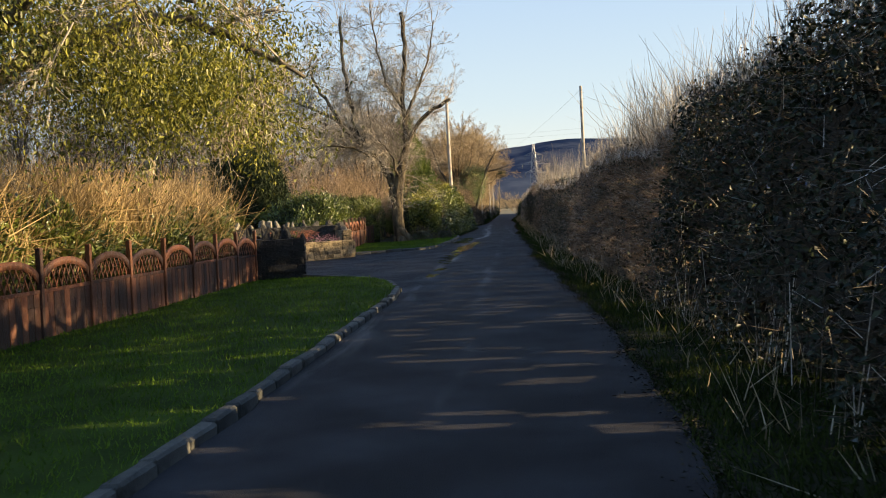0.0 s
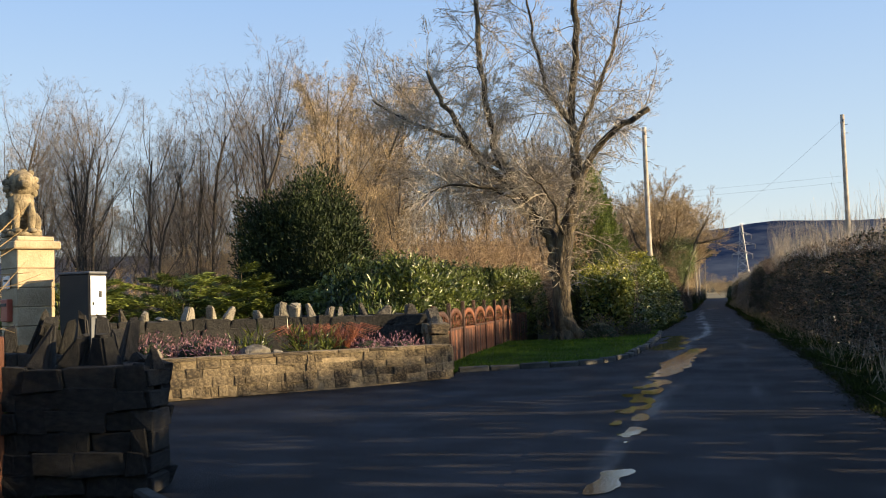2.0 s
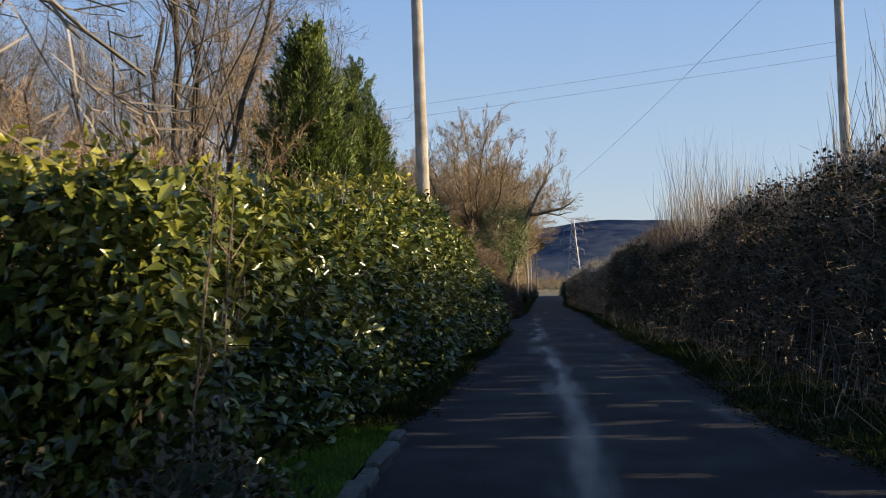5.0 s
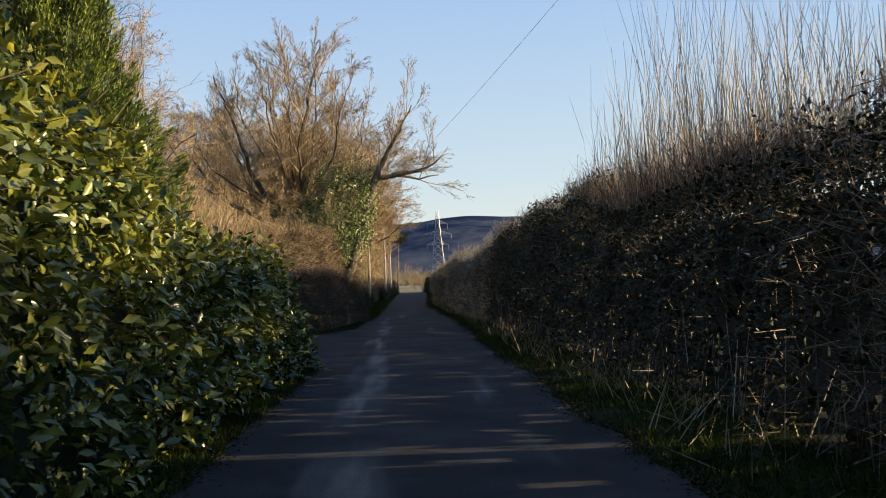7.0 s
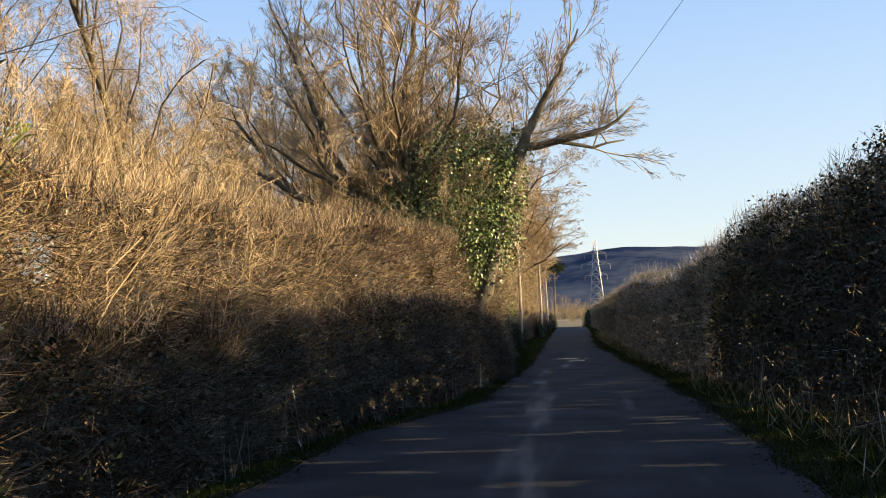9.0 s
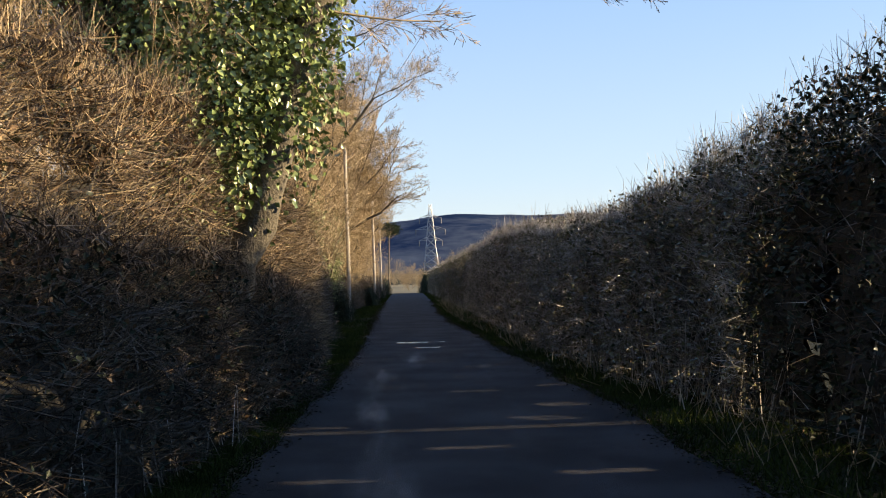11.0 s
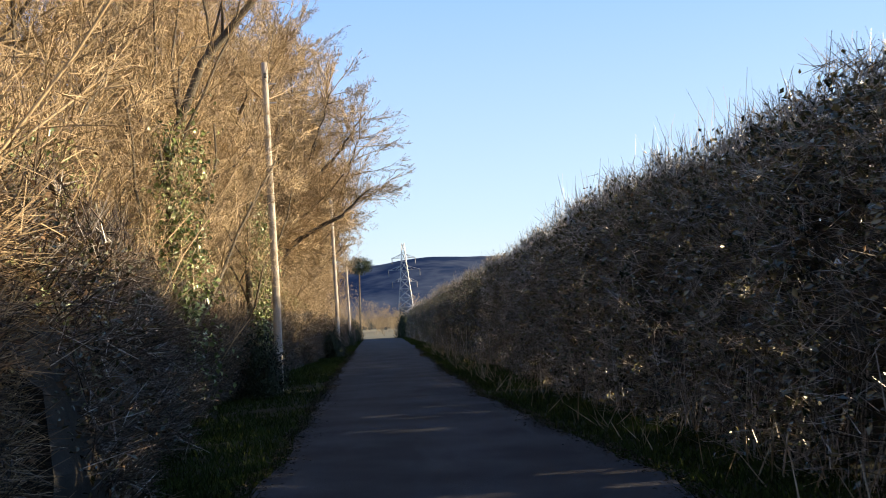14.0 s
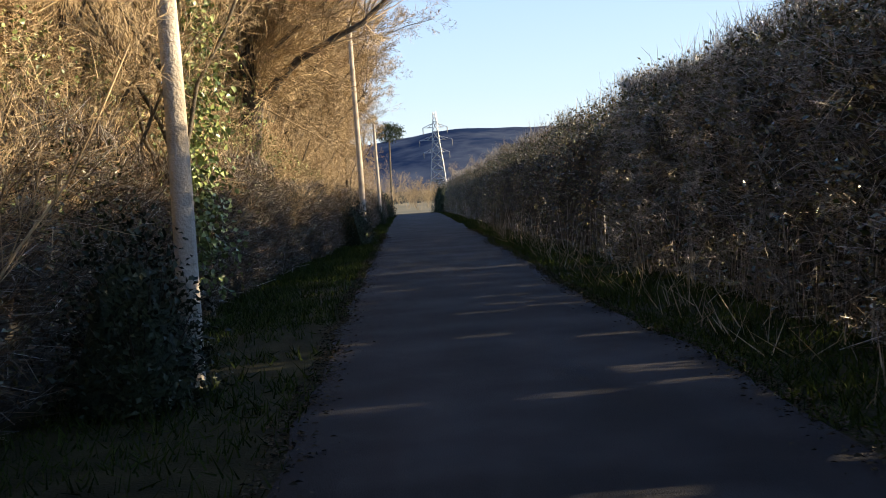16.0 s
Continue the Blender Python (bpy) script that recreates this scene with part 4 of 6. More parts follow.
def conifer(name, label, at, height, radius, seed, plumes=420, per=130, tips=((0, 0, 1.0),)):
    """A dense evergreen: trunk, dark inside and many upswept plumes of scale leaves round each pointed tip."""
    ob = thing(name, label, "tree", at, "")
    g = np.random.default_rng(seed)
    part("trunk", tube_geo(np.array([[0, 0, 0.0]]), np.array([[0, 0, height * 0.8]]), np.array([0.15]), np.array([0.04]), 8), BARK, ob)
    geos, cores = [], []
    for k, (cx, cy, q) in enumerate(tips):
        hh, rr, n = height * q, radius * (0.55 + 0.45 * q), plumes // len(tips)
        t = g.uniform(0, 1, n) ** 1.15 * 0.97
        a = g.uniform(0, 6.283, n)
        out = np.stack([np.cos(a), np.sin(a), 0 * a], -1)
        shape = np.minimum(1, 1.35 * (1 - t)) ** 0.85
        base = out * (rr * shape * g.uniform(0.62, 0.95, n))[:, None] + np.stack([cx + 0 * t, cy + 0 * t, 0.1 + t * hh * 0.93], -1)
        axis = unit(out * (0.55 * shape + 0.1)[:, None] + (0, 0, 1.0) + g.normal(0, 0.16, (n, 3)))
        L = 0.45 + 0.55 * g.uniform(0, 1, n)
        u = g.uniform(0, 1, (n, per)) ** 0.8
        wide = 0.15 * (1.15 - u) * L[:, None]
        P = (base[:, None] + axis[:, None] * (u * L[:, None])[..., None] + g.normal(0, 1, (n, per, 3)) * wide[..., None]).reshape(-1, 3)
        N = np.repeat(axis, per, 0) + g.normal(0, 0.35, P.shape) + 0.4 * np.repeat(out, per, 0)
        geos.append(leaf_geo(P, N, g.normal(0, 1, P.shape), 0.13 * g.uniform(0.6, 1.2, len(P)), 0.032 * g.uniform(0.7, 1.2, len(P))))
        ring = [(cx + 0.66 * rr * min(1, 1.35 * (1 - w)) ** 0.85 * math.cos(b), cy + 0.66 * rr * min(1, 1.35 * (1 - w)) ** 0.85 * math.sin(b), 0.1 + w * hh * 0.92) for w in np.linspace(0, 1, 10) for b in np.arange(12) * math.pi / 6]
        i = np.arange(120).reshape(10, 12)
        cores.append((np.array(ring), np.stack([i[:-1], np.roll(i, -1, 1)[:-1], np.roll(i, -1, 1)[1:], i[1:]], -1).reshape(-1, 4)))
    part("crown", join(*geos), CONIFER, ob, "dense dark green upswept sprays")
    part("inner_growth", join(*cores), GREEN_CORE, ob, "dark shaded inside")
    return ob


conifer("conifer", "dark green leylandii with a pointed tip", (-5.45, 57.6, -0.1), 7.6, 1.55, 81, 520, 110)
conifer("conifer", "broad green leylandii above the laurel hedge", (-6.8, 70.6, -0.1), 9.9, 2.6, 82, 900, 110, ((0, 0, 1.0), (0.5, -0.6, 0.8)))
pine = thing("far_pine", "small dark pine crown on a thin trunk beyond the lane", "tree", (-2.3, 232, 0.6))
part("trunk", tube_geo(np.array([[0, 0, 0.0]]), np.array([[0.2, 0, 9.0]]), np.array([0.14]), np.array([0.08]), 7), BARK, pine)
gp = np.random.default_rng(83)
pd = unit(gp.normal(0, 1, (2600, 3)))
part("crown", leaf_spray(pd * (1.7, 1.5, 1.0) * gp.uniform(0.5, 1.1, (2600, 1)) + (0.2, 0, 9.2), pd, gp, 0.3, 0.08, 0.6, 0.0), YEW, pine)


hedge("hazel_thicket", "tan hazel and ivy thicket below the roadside trees", 103, 150, lambda y: left_face(y) - 0.75, lambda y: np.interp(y, [103, 110, 130, 150], [2.9, 3.6, 3.3, 2.5]) + 0.4 * wave(y, 0 * y, 56, 0.7), 1.8, -1,
      leaves=[("dry_foliage", 420, 0.06, 0.04, BROWN_LEAF, 0.9, 0.1), ("ivy", 330, 0.075, 0.06, IVY, 0.8, 0.2)], twigs=[("pale_growth", 700, 0.36, 0.0033, TWIG_TAN, 0.9, 0.3), ("russet_growth", 450, 0.34, 0.0033, RUSSET_TWIG, 0.9, 0.25)], top=[("ivy", 150, 0.075, 0.06, IVY)],
      shoots=[("shoot_growth", 260, 1.3, 0.0035, TWIG_TAN, 0.5, 0.0), ("russet_growth", 160, 1.1, 0.0035, RUSSET_TWIG, 0.5, 0.0)], seed=57, core=0.5, rough=0.4)


# ---- poles, pylon, hill ----
def pole(name, label, x, y, top, r=0.13):
    z = float(ground_z(x, y)) - 0.3
    ob = thing(name, label, "pole", (x, y, z), "poles along the lane")
    h = top - z
    ks = np.linspace(0, 1, 9)
    P = np.array([(0.02 * math.sin(5 * k), 0, k * h) for k in ks])
    part("shaft", sweep_geo(np.concatenate([P, (r * (1 - 0.3 * ks))[:, None]], 1), 14, 5), POLE, ob, smooth=True)
    for dz in (0.45, 0.85):
        part("step_bolt", box_bm(0.2, 0.025, 0.025, 0.004, (0.1, 0, h - dz)), STEEL, ob)
    part("insulator", box_bm(0.07, 0.07, 0.12, 0.02, (0, -0.14, h - 0.3)), GREY, ob)
    return ob


for x, y, top, r in ((-2.15, 52.0, 8.5, 0.13), (-2.5, 117.5, 6.9, 0.09), (-2.15, 143.0, 7.3, 0.1), (-2.2, 168, 6.3, 0.1), (6.45, 57.3, 9.3, 0.13)):
    pole("utility_pole", "weathered timber telegraph pole", x, y, top, r)

hx = np.linspace(-1600, 1600, 641)
hrows = []
for d, f in ((1300, 0.0), (1400, 0.35), (1550, 0.7), (1750, 0.95), (1900, 1.0), (2200, 0.8)):
    prof = 111 + 5 * wave(hx, 0 * hx, 61, 0.004) + 1.2 * wave(hx, 0 * hx, 62, 0.05) + 13 * np.exp(-(((hx - 190) / 190) ** 4)) - 6 * np.exp(-(((hx + 120) / 120) ** 2))
    hrows.append(np.stack([hx, np.full_like(hx, d) + 20 * wave(hx, 0 * hx + d, 63, 0.01), f * prof - 4 + 5 * wave(hx, 0 * hx + d, 64, 0.015) * (0.1 < f)], -1))
hv = np.array(hrows)
i = np.arange(hv.shape[0] * hv.shape[1]).reshape(hv.shape[:2])
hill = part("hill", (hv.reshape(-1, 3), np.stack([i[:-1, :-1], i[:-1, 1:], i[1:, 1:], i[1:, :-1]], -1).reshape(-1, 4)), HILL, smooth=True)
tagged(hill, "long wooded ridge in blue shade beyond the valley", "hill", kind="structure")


# ---- left side: verges, kerbs, fences ----
def bm_mesh(name, bm, mat):
    me = bpy.data.meshes.new(name)
    bm.to_mesh(me)
    bm.free()
    me.materials.append(mat)
    return me


def place(name, me, parent, m):
    ob = new(name, me)
    ob.parent = parent
    ob.matrix_local = m
    return ob


KERB_A = [(-0.36, -9.0), (-0.36, 2.0), (-0.36, 5.0), (-0.5, 7.4), (-0.95, 9.6), (-1.6, 11.2), (-2.4, 12.4), (-3.5, 13.45)]
KERB_B = [(-4.3, 26.4), (-3.24, 26.9), (-2.4, 27.3), (-1.7, 27.9), (-1.25, 29.2), (-1.08, 33.0), (-1.12, 38.0), (-1.3, 43.0)]


def along(line, step):
    """Points and headings at even steps along a line."""
    pts = np.array(line, float)
    d = np.r_[0, np.cumsum(np.linalg.norm(np.diff(pts, axis=0), axis=1))]
    s = np.arange(step / 2, d[-1], step)
    P = np.stack([np.interp(s, d, pts[:, k]) for k in range(2)], -1)
    Q = np.stack([np.interp(s + 0.05, d, pts[:, k]) for k in range(2)], -1) - np.stack([np.interp(s - 0.05, d, pts[:, k]) for k in range(2)], -1)
    return P, np.arctan2(Q[:, 1], Q[:, 0])


def lay_kerb(label, line, seed):
    ob = thing("kerb", label, "kerb", kind="structure")
    g = np.random.default_rng(seed)
    stones = [bm_mesh("kerb_stone", box_bm(0.60, 0.13, 0.24, 0.022, jitter=0.012, g=g), KERB) for _ in range(4)]
    P, A = along(line, 0.62)
    for k, ((x, y), a) in enumerate(zip(P, A)):
        place("kerb_stone", stones[k % 4], ob, pose(x, y, float(road_z(y)) - 0.035 + g.uniform(-0.012, 0.012), g.uniform(-2, 2), g.uniform(-1.5, 1.5), math.degrees(a) + g.uniform(-1.5, 1.5)))


lay_kerb("worn grey concrete kerb curving round the drive mouth", KERB_A, 1)
lay_kerb("mossy concrete kerb round the second grass verge", KERB_B, 2)


def verge_z(x, y):
    return ground_z(x, y) + 0.075 + 0.02 * wave(x, y, 33, 1.2)


def verge(label, y0, y1, left, line, seed, blades):
    """A mown grass verge between a left edge and a kerb line, with its blades."""
    pts = np.array(line)
    ys = np.linspace(y0, y1, int((y1 - y0) * 4))
    order = np.argsort(pts[:, 1])
    right = np.interp(ys, pts[order, 1], pts[order, 0]) - 0.05
    lf = left(ys)
    u = np.linspace(0, 1, 14)
    X = lf[:, None] * (1 - u) + right[:, None] * u
    Yg = np.repeat(ys[:, None], 14, 1)
    Z = verge_z(X, Yg)
    i = np.arange(X.size).reshape(X.shape)
    ob = part("grass_verge", (np.stack([X, Yg, Z], -1).reshape(-1, 3), np.stack([i[:-1, :-1], i[:-1, 1:], i[1:, 1:], i[1:, :-1]], -1).reshape(-1, 4)), GRASS, smooth=True)
    tagged(ob, label, "verge", kind="structure")
    g = np.random.default_rng(seed)
    y = g.uniform(y0, y1, blades)
    t = g.uniform(0, 1, blades)
    x = np.interp(y, ys, lf) * (1 - t) + np.interp(y, ys, right) * t
    tufts(x, y, verge_z(x, y), g, 0.075, 0.006, "short mown grass on the verge", GRASS_BLADE)


def tufts(x, y, z, g, length, width, label, mat, name="grass", lean=0.45):
    P = np.stack([x, y, z - 0.01], -1)
    d = unit(np.array((0, 0, 1.0)) + g.normal(0, lean, P.shape))
    L = (length * g.uniform(0.4, 1.3, len(x)))[:, None]
    s = unit(np.cross(d, g.normal(0, 1, P.shape)))
    v = np.stack([P - s * width, P + s * width, P + d * L + np.array((0, 0, -0.15)) * L * g.uniform(0, 1, (len(x), 1))], 1).reshape(-1, 3)
    ob = part(name, (v, np.arange(len(x))[:, None] * 3 + (0, 1, 2)), mat)
    return tagged(ob, label, "grass", kind="stuff")


verge("dark green mown grass verge in front of the fence", -12, 13.4, lambda y: -5.05 + 0 * y, KERB_A, 3, 45000)
verge("mown grass verge under the pollarded tree", 26.6, 43, lambda y: np.interp(y, [26, 38.6, 39.5, 43], [-5.0, -5.75, -3.6, -2.0]), KERB_B, 4, 34000)


def strip_verge(label, y0, y1, a, b, seed, per_m, length, mat):
    """Rough grass along the foot of a hedge."""
    g = np.random.default_rng(seed)
    n = int(per_m * (y1 - y0))
    y = g.uniform(y0, y1, n)
    t = g.uniform(0, 1, n)
    keep = wave(y, t, seed, 1.3) > -0.55 + 0.9 * (g.uniform(0, 1, n) - 0.5)
    y, t = y[keep], t[keep]
    x = a(y) * (1 - t) + b(y) * t
    tufts(x, y, ground_z(x, y) - 0.02, g, length, 0.007, label, mat, lean=0.6)


ROUGH_GRASS = material("rough_grass", (0.010, 0.019, 0.004), (0.058, 0.080, 0.020), 1.2, 0.8, 0, 30, island=0.7, trans=0.25, spec=0.06)
DRY_STALK = material("dry_stalk", (0.16, 0.12, 0.07), (0.42, 0.34, 0.22), 2, 0.8, 0, 20, island=0.6)
strip_verge("rough green grass along the hedge foot", -12, 206, lambda y: edge_right(y) - 0.03, lambda y: right_face(y) + 0.3, 61, 1000, 0.12, ROUGH_GRASS)
strip_verge("dead pale stalks below the hedge", -12, 150, lambda y: edge_right(y) + 0.35, lambda y: right_face(y) + 0.25, 62, 22, 0.5, DRY_STALK)
strip_verge("rough grass along the left hedge foot", 44, 200, lambda y: edge_left(y) + 0.03, lambda y: left_face(y) - 0.1, 63, 900, 0.13, ROUGH_GRASS)


# fence panels with an arched top rail over crossed lattice
def arch_rail(w, rise, depth, z0):
    """The curved head of a panel."""
    n = 16
    out, inn = [], []
    for k in range(n + 1):
        u = -1 + 2 * k / n
        out.append((u * w / 2, z0 + rise * math.sqrt(max(0, 1 - (0.93 * u) ** 2))))
        inn.append((u * (w / 2 - 0.02), z0 - 0.11 + rise * math.sqrt(max(0, 1 - (0.97 * u) ** 2))))
    v = [(x, y, z) for y in (-depth / 2, depth / 2) for x, z in out + inn]
    m = n + 1
    f = []
    for k in range(n):
        f += [(k, k + 1, m + k + 1, m + k), (2 * m + k, 3 * m + k, 3 * m + k + 1, 2 * m + k + 1), (k, 2 * m + k, 2 * m + k + 1, k + 1), (m + k, m + k + 1, 3 * m + k + 1, 3 * m + k)]
    f += [(0, m, 3 * m, 2 * m), (n, 2 * m + n, 3 * m + n, m + n)]
    return np.array(v), np.array(f)


def fence_kit(w, seed):
    """Meshes shared by all panels of a fence; the panel stands on z = 0."""
    g = np.random.default_rng(seed)
    rail = mesh_np("panel", *arch_rail(w - 0.1, 0.34, 0.035, 0.86))
    rail.materials.append(FENCE)
    bw = (w - 0.1) / 9
    boards = [bm_mesh("board", box_bm(bw - 0.006, 0.018, 0.70, 0.003, (0, 0, 0.37)), FENCE) for _ in range(2)]
    mid = bm_mesh("mid_rail", box_bm(w - 0.1, 0.045, 0.055, 0.005, (0, 0, 0.735)), FENCE)
    slats = {}
    for c in range(-8, 9):
        for lean in (-1, 1):
            # clip a leaning slat to the arched opening
            lo, hi = None, None
            for q in np.linspace(0, 1, 60):
                z = 0.76 + q * 0.42
                x = c * 0.17 + lean * (z - 0.76) * 0.6
                u = x / (w / 2 - 0.06)
                top = 0.86 - 0.09 + 0.34 * math.sqrt(max(0, 1 - u * u)) if abs(u) < 1 else 0
                if z < top:
                    lo, hi = (z if lo is None else lo), z
            if lo is not None and hi - lo > 0.05:
                x0, x1 = c * 0.17 + lean * (lo - 0.76) * 0.6, c * 0.17 + lean * (hi - 0.76) * 0.6
                L = math.hypot(x1 - x0, hi - lo)
                bm = box_bm(0.028, 0.012, L + 0.04, 0.002)
                me = bm_mesh("lattice_slat", bm, FENCE)
                slats[(c, lean)] = (me, pose((x0 + x1) / 2, 0.007 * lean, (lo + hi) / 2, 0, math.degrees(math.atan2(x1 - x0, hi - lo)), 0))
    post = bm_mesh("post", box_bm(0.085, 0.085, 1.48, 0.01, (0, 0, 0.62)), FENCE)
    return dict(rail=rail, boards=boards, mid=mid, slats=slats, post=post, bw=bw, w=w)


def build_fence(label, start, end, panels, kit, base, seed):
    ob = thing("garden_fence", label, "fence")
    g = np.random.default_rng(seed)
    a, b = np.array(start), np.array(end)
    head = math.degrees(math.atan2(*(b - a)[::-1]))
    for k in range(panels + 1):
        x, y = a + (b - a) * k / panels
        place("post", kit["post"], ob, pose(x, y, base(x, y), g.uniform(-1, 1), g.uniform(-1, 1), head + g.uniform(-4, 4)))
    for k in range(panels):
        x, y = a + (b - a) * (k + 0.5) / panels
        m = pose(x, y, base(x, y) + g.uniform(-0.02, 0.03), g.uniform(-0.8, 0.8), g.uniform(-0.6, 0.6), head)
        p = place("panel", kit["rail"], ob, m)
        place("mid_rail", kit["mid"], p, Matrix())
        for c in range(9):
            place("board", kit["boards"][c % 2], p, pose((c - 4) * kit["bw"], 0.004 * (c % 2), g.uniform(-0.012, 0.012), 0, g.uniform(-0.4, 0.4), 0))
        for me, q in kit["slats"].values():
            place("lattice_slat", me, p, q)
    return ob


def fence_base(x, y):
    return float(ground_z(x, y)) + 0.03


kit_b = fence_kit(1.72, 1)
build_fence("red-brown stained fence with arched lattice tops behind the verge", (-4.92, -7.55), (-4.9, 13.55), 12, fence_kit(1.758, 2), fence_base, 5)
build_fence("red-brown stained lattice fence beside a laurel hedge", (-4.88, 26.75), (-5.68, 38.8), 7, kit_b, fence_base, 6)
low = thing("low_fence", "short low run of red-brown boards behind the tree", "fence")
pale = bm_mesh("pale", box_bm(0.12, 0.02, 0.92, 0.004, (0, 0, 0.46)), FENCE)
for k in range(16):
    place("pale", pale, low, pose(-5.72 + 0.01 * k, 39.0 + 0.135 * k, fence_base(-5.7, 39), 0, 0, 90 + random.uniform(-2, 2)))
place("rail", bm_mesh("rail", box_bm(2.2, 0.04, 0.07, 0.004, (0, 0.03, 0.7)), FENCE), low, pose(-5.66, 40.0, fence_base(-5.7, 39), 0, 0, 90))

# ---- drive mouth, stone walls, gate pier ----
drive = [(-0.3, 5.5), (-0.5, 7.6), (-0.95, 9.8), (-1.6, 11.4), (-2.4, 12.6), (-3.6, 13.7), (-7.6, 17.2), (-16, 19.0), (-16, 22.5), (-9.4, 20.8), (-8.35, 20.7), (-4.15, 25.25), (-4.3, 26.3), (-3.24, 26.8), (-2.4, 27.2), (-1.7, 27.8), (-1.2, 29.2), (-0.9, 31.0), (0.3, 31.0), (0.3, 5.5)]
bm = bmesh.new()
bm.faces.new([bm.verts.new((x, y, 0)) for x, y in drive])
bmesh.ops.triangulate(bm, faces=bm.faces[:])
bmesh.ops.subdivide_edges(bm, edges=bm.edges[:], cuts=7, use_grid_fill=True)
for v in bm.verts:
    v.co.z = float(road_z(v.co.y)) - 0.012
tagged(part("driveway", bm, ASPHALT), "worn asphalt drive mouth between stone walls", "driveway", kind="structure")


def stone_wall(name, label, line, height, thick, mat, seed, size=(0.34, 0.17), base=None, coping=None, cocks=0.0, core_mat=None, top_mat=None, fill=0.7, rough=0.11, gap=(-0.05, 0.0, 0.04, 0.08, 0.16)):
    """A wall of separate rough stones in courses on both faces of a core, with coping slabs or upright cock stones."""
    ob = thing(name, label, "wall")
    g = np.random.default_rng(seed)
    kinds = []
    for k in range(7):
        bm = box_bm(1, 1, 1, 0.0, jitter=rough, g=g)
        bmesh.ops.bevel(bm, geom=bm.edges[:], offset=0.045, segments=1, affect="EDGES")
        kinds.append(bm_mesh("stone", bm, mat))
    tops = []
    for k in range(7):
        bm = box_bm(1, 1, 1, 0.0)
        q, lean = g.uniform(0.2, 0.6), g.uniform(-0.25, 0.25)
        for v in bm.verts:
            k2 = q if v.co.z > 0 else 1.0
            v.co = Vector((v.co.x * k2 + (lean if v.co.z > 0 else 0), v.co.y * (0.5 + 0.5 * k2), v.co.z)) + Vector(g.uniform(-0.13, 0.13, 3).tolist())
        bmesh.ops.bevel(bm, geom=bm.edges[:], offset=0.09, segments=2, affect="EDGES")
        tops.append(bm_mesh("cock_stone", bm, top_mat or mat))
    pts = np.array(line, float)
    for (x0, y0), (x1, y1) in zip(pts[:-1], pts[1:]):
        L = math.hypot(x1 - x0, y1 - y0)
        head = math.atan2(y1 - y0, x1 - x0)
        hd = math.degrees(head)
        zb = float(ground_z((x0 + x1) / 2, (y0 + y1) / 2)) if base is None else base
        part("core", box_bm(L, thick * fill, height - 0.04, 0.0, (0, 0, height / 2 - 0.06)), core_mat or STONE_SHADED, ob, "dark mortar core").matrix_local = pose((x0 + x1) / 2, (y0 + y1) / 2, zb, 0, 0, hd)
        rows = max(1, round(height / size[1]))
        rh = height / rows
        for r in range(rows):
            for face in (-1, 1):
                s = -g.uniform(0, size[0])
                while s < L:
                    w = size[0] * g.uniform(0.55, 1.45)
                    a, b = max(s, -0.03), min(s + w, L + 0.03)
                    s += w
                    if b - a < 0.08:
                        continue
                    c = (a + b) / 2
                    off = face * (thick / 2 - 0.07) + face * g.uniform(-0.012, 0.02)
                    x, y = x0 + math.cos(head) * c - math.sin(head) * off, y0 + math.sin(head) * c + math.cos(head) * off
                    place("stone", kinds[int(g.integers(7))], ob, pose(x, y, zb + (r + 0.5) * rh, g.uniform(-2, 2), g.uniform(-2, 2), hd + g.uniform(-2, 2)) @ Matrix.Diagonal((b - a + 0.004, 0.15 * g.uniform(0.85, 1.15), (rh + 0.004) * g.uniform(0.88, 1.25), 1)))
            for end, xx, yy in ((0, x0, y0), (1, x1, y1)):
                place("stone", kinds[int(g.integers(7))], ob, pose(xx, yy, zb + (r + 0.5) * rh, 0, 0, hd + g.uniform(-4, 4)) @ Matrix.Diagonal((0.16, thick * g.uniform(0.85, 1.02), rh - 0.012, 1)))
        if coping:
            n = max(1, round(L / 0.62))
            for k in range(n):
                c = (k + 0.5) * L / n
                place("coping_stone", kinds[k % 7], ob, pose(x0 + math.cos(head) * c, y0 + math.sin(head) * c, zb + height + coping / 2 - 0.01, g.uniform(-1, 1), 0, hd) @ Matrix.Diagonal((L / n - 0.01, thick + 0.07, coping, 1)))
        if cocks:
            s = 0.1
            while s < L:
                w = g.uniform(0.1, 0.4)
                h = cocks * g.uniform(0.4, 1.7) ** 1.2
                place("cock_stone", tops[int(g.integers(7))], ob, pose(x0 + math.cos(head) * (s + w / 2), y0 + math.sin(head) * (s + w / 2), zb + height + h * 0.38, g.uniform(-18, 18), g.uniform(-28, 28), hd + g.uniform(-50, 50)) @ Matrix.Diagonal((w * g.uniform(0.6, 1.1), thick * g.uniform(0.35, 0.8), h, 1)))
                s += w + g.choice(gap)
    return ob


stone_wall("stone_wall", "dark rough stone wall with upright stones at the drive", [(-4.85, 13.75), (-3.72, 13.9)], 1.0, 0.38, STONE_SHADED, 11, cocks=0.28, base=-0.2)
stone_wall("stone_wall", "dark rough stone wall curving in beside the drive", [(-3.95, 14.25), (-5.8, 16.0), (-8.2, 17.3)], 1.0, 0.36, STONE_SHADED, 12, cocks=0.3, base=-0.2)
stone_wall("planter_wall", "low sandstone planter wall with flat coping", [(-9.3, 20.75), (-8.45, 20.75), (-6.2, 23.15), (-4.25, 25.3)], 0.58, 0.3, STONE, 13, size=(0.22, 0.145), coping=0.06, core_mat=STONE, fill=0.95, base=-0.16, rough=0.05)
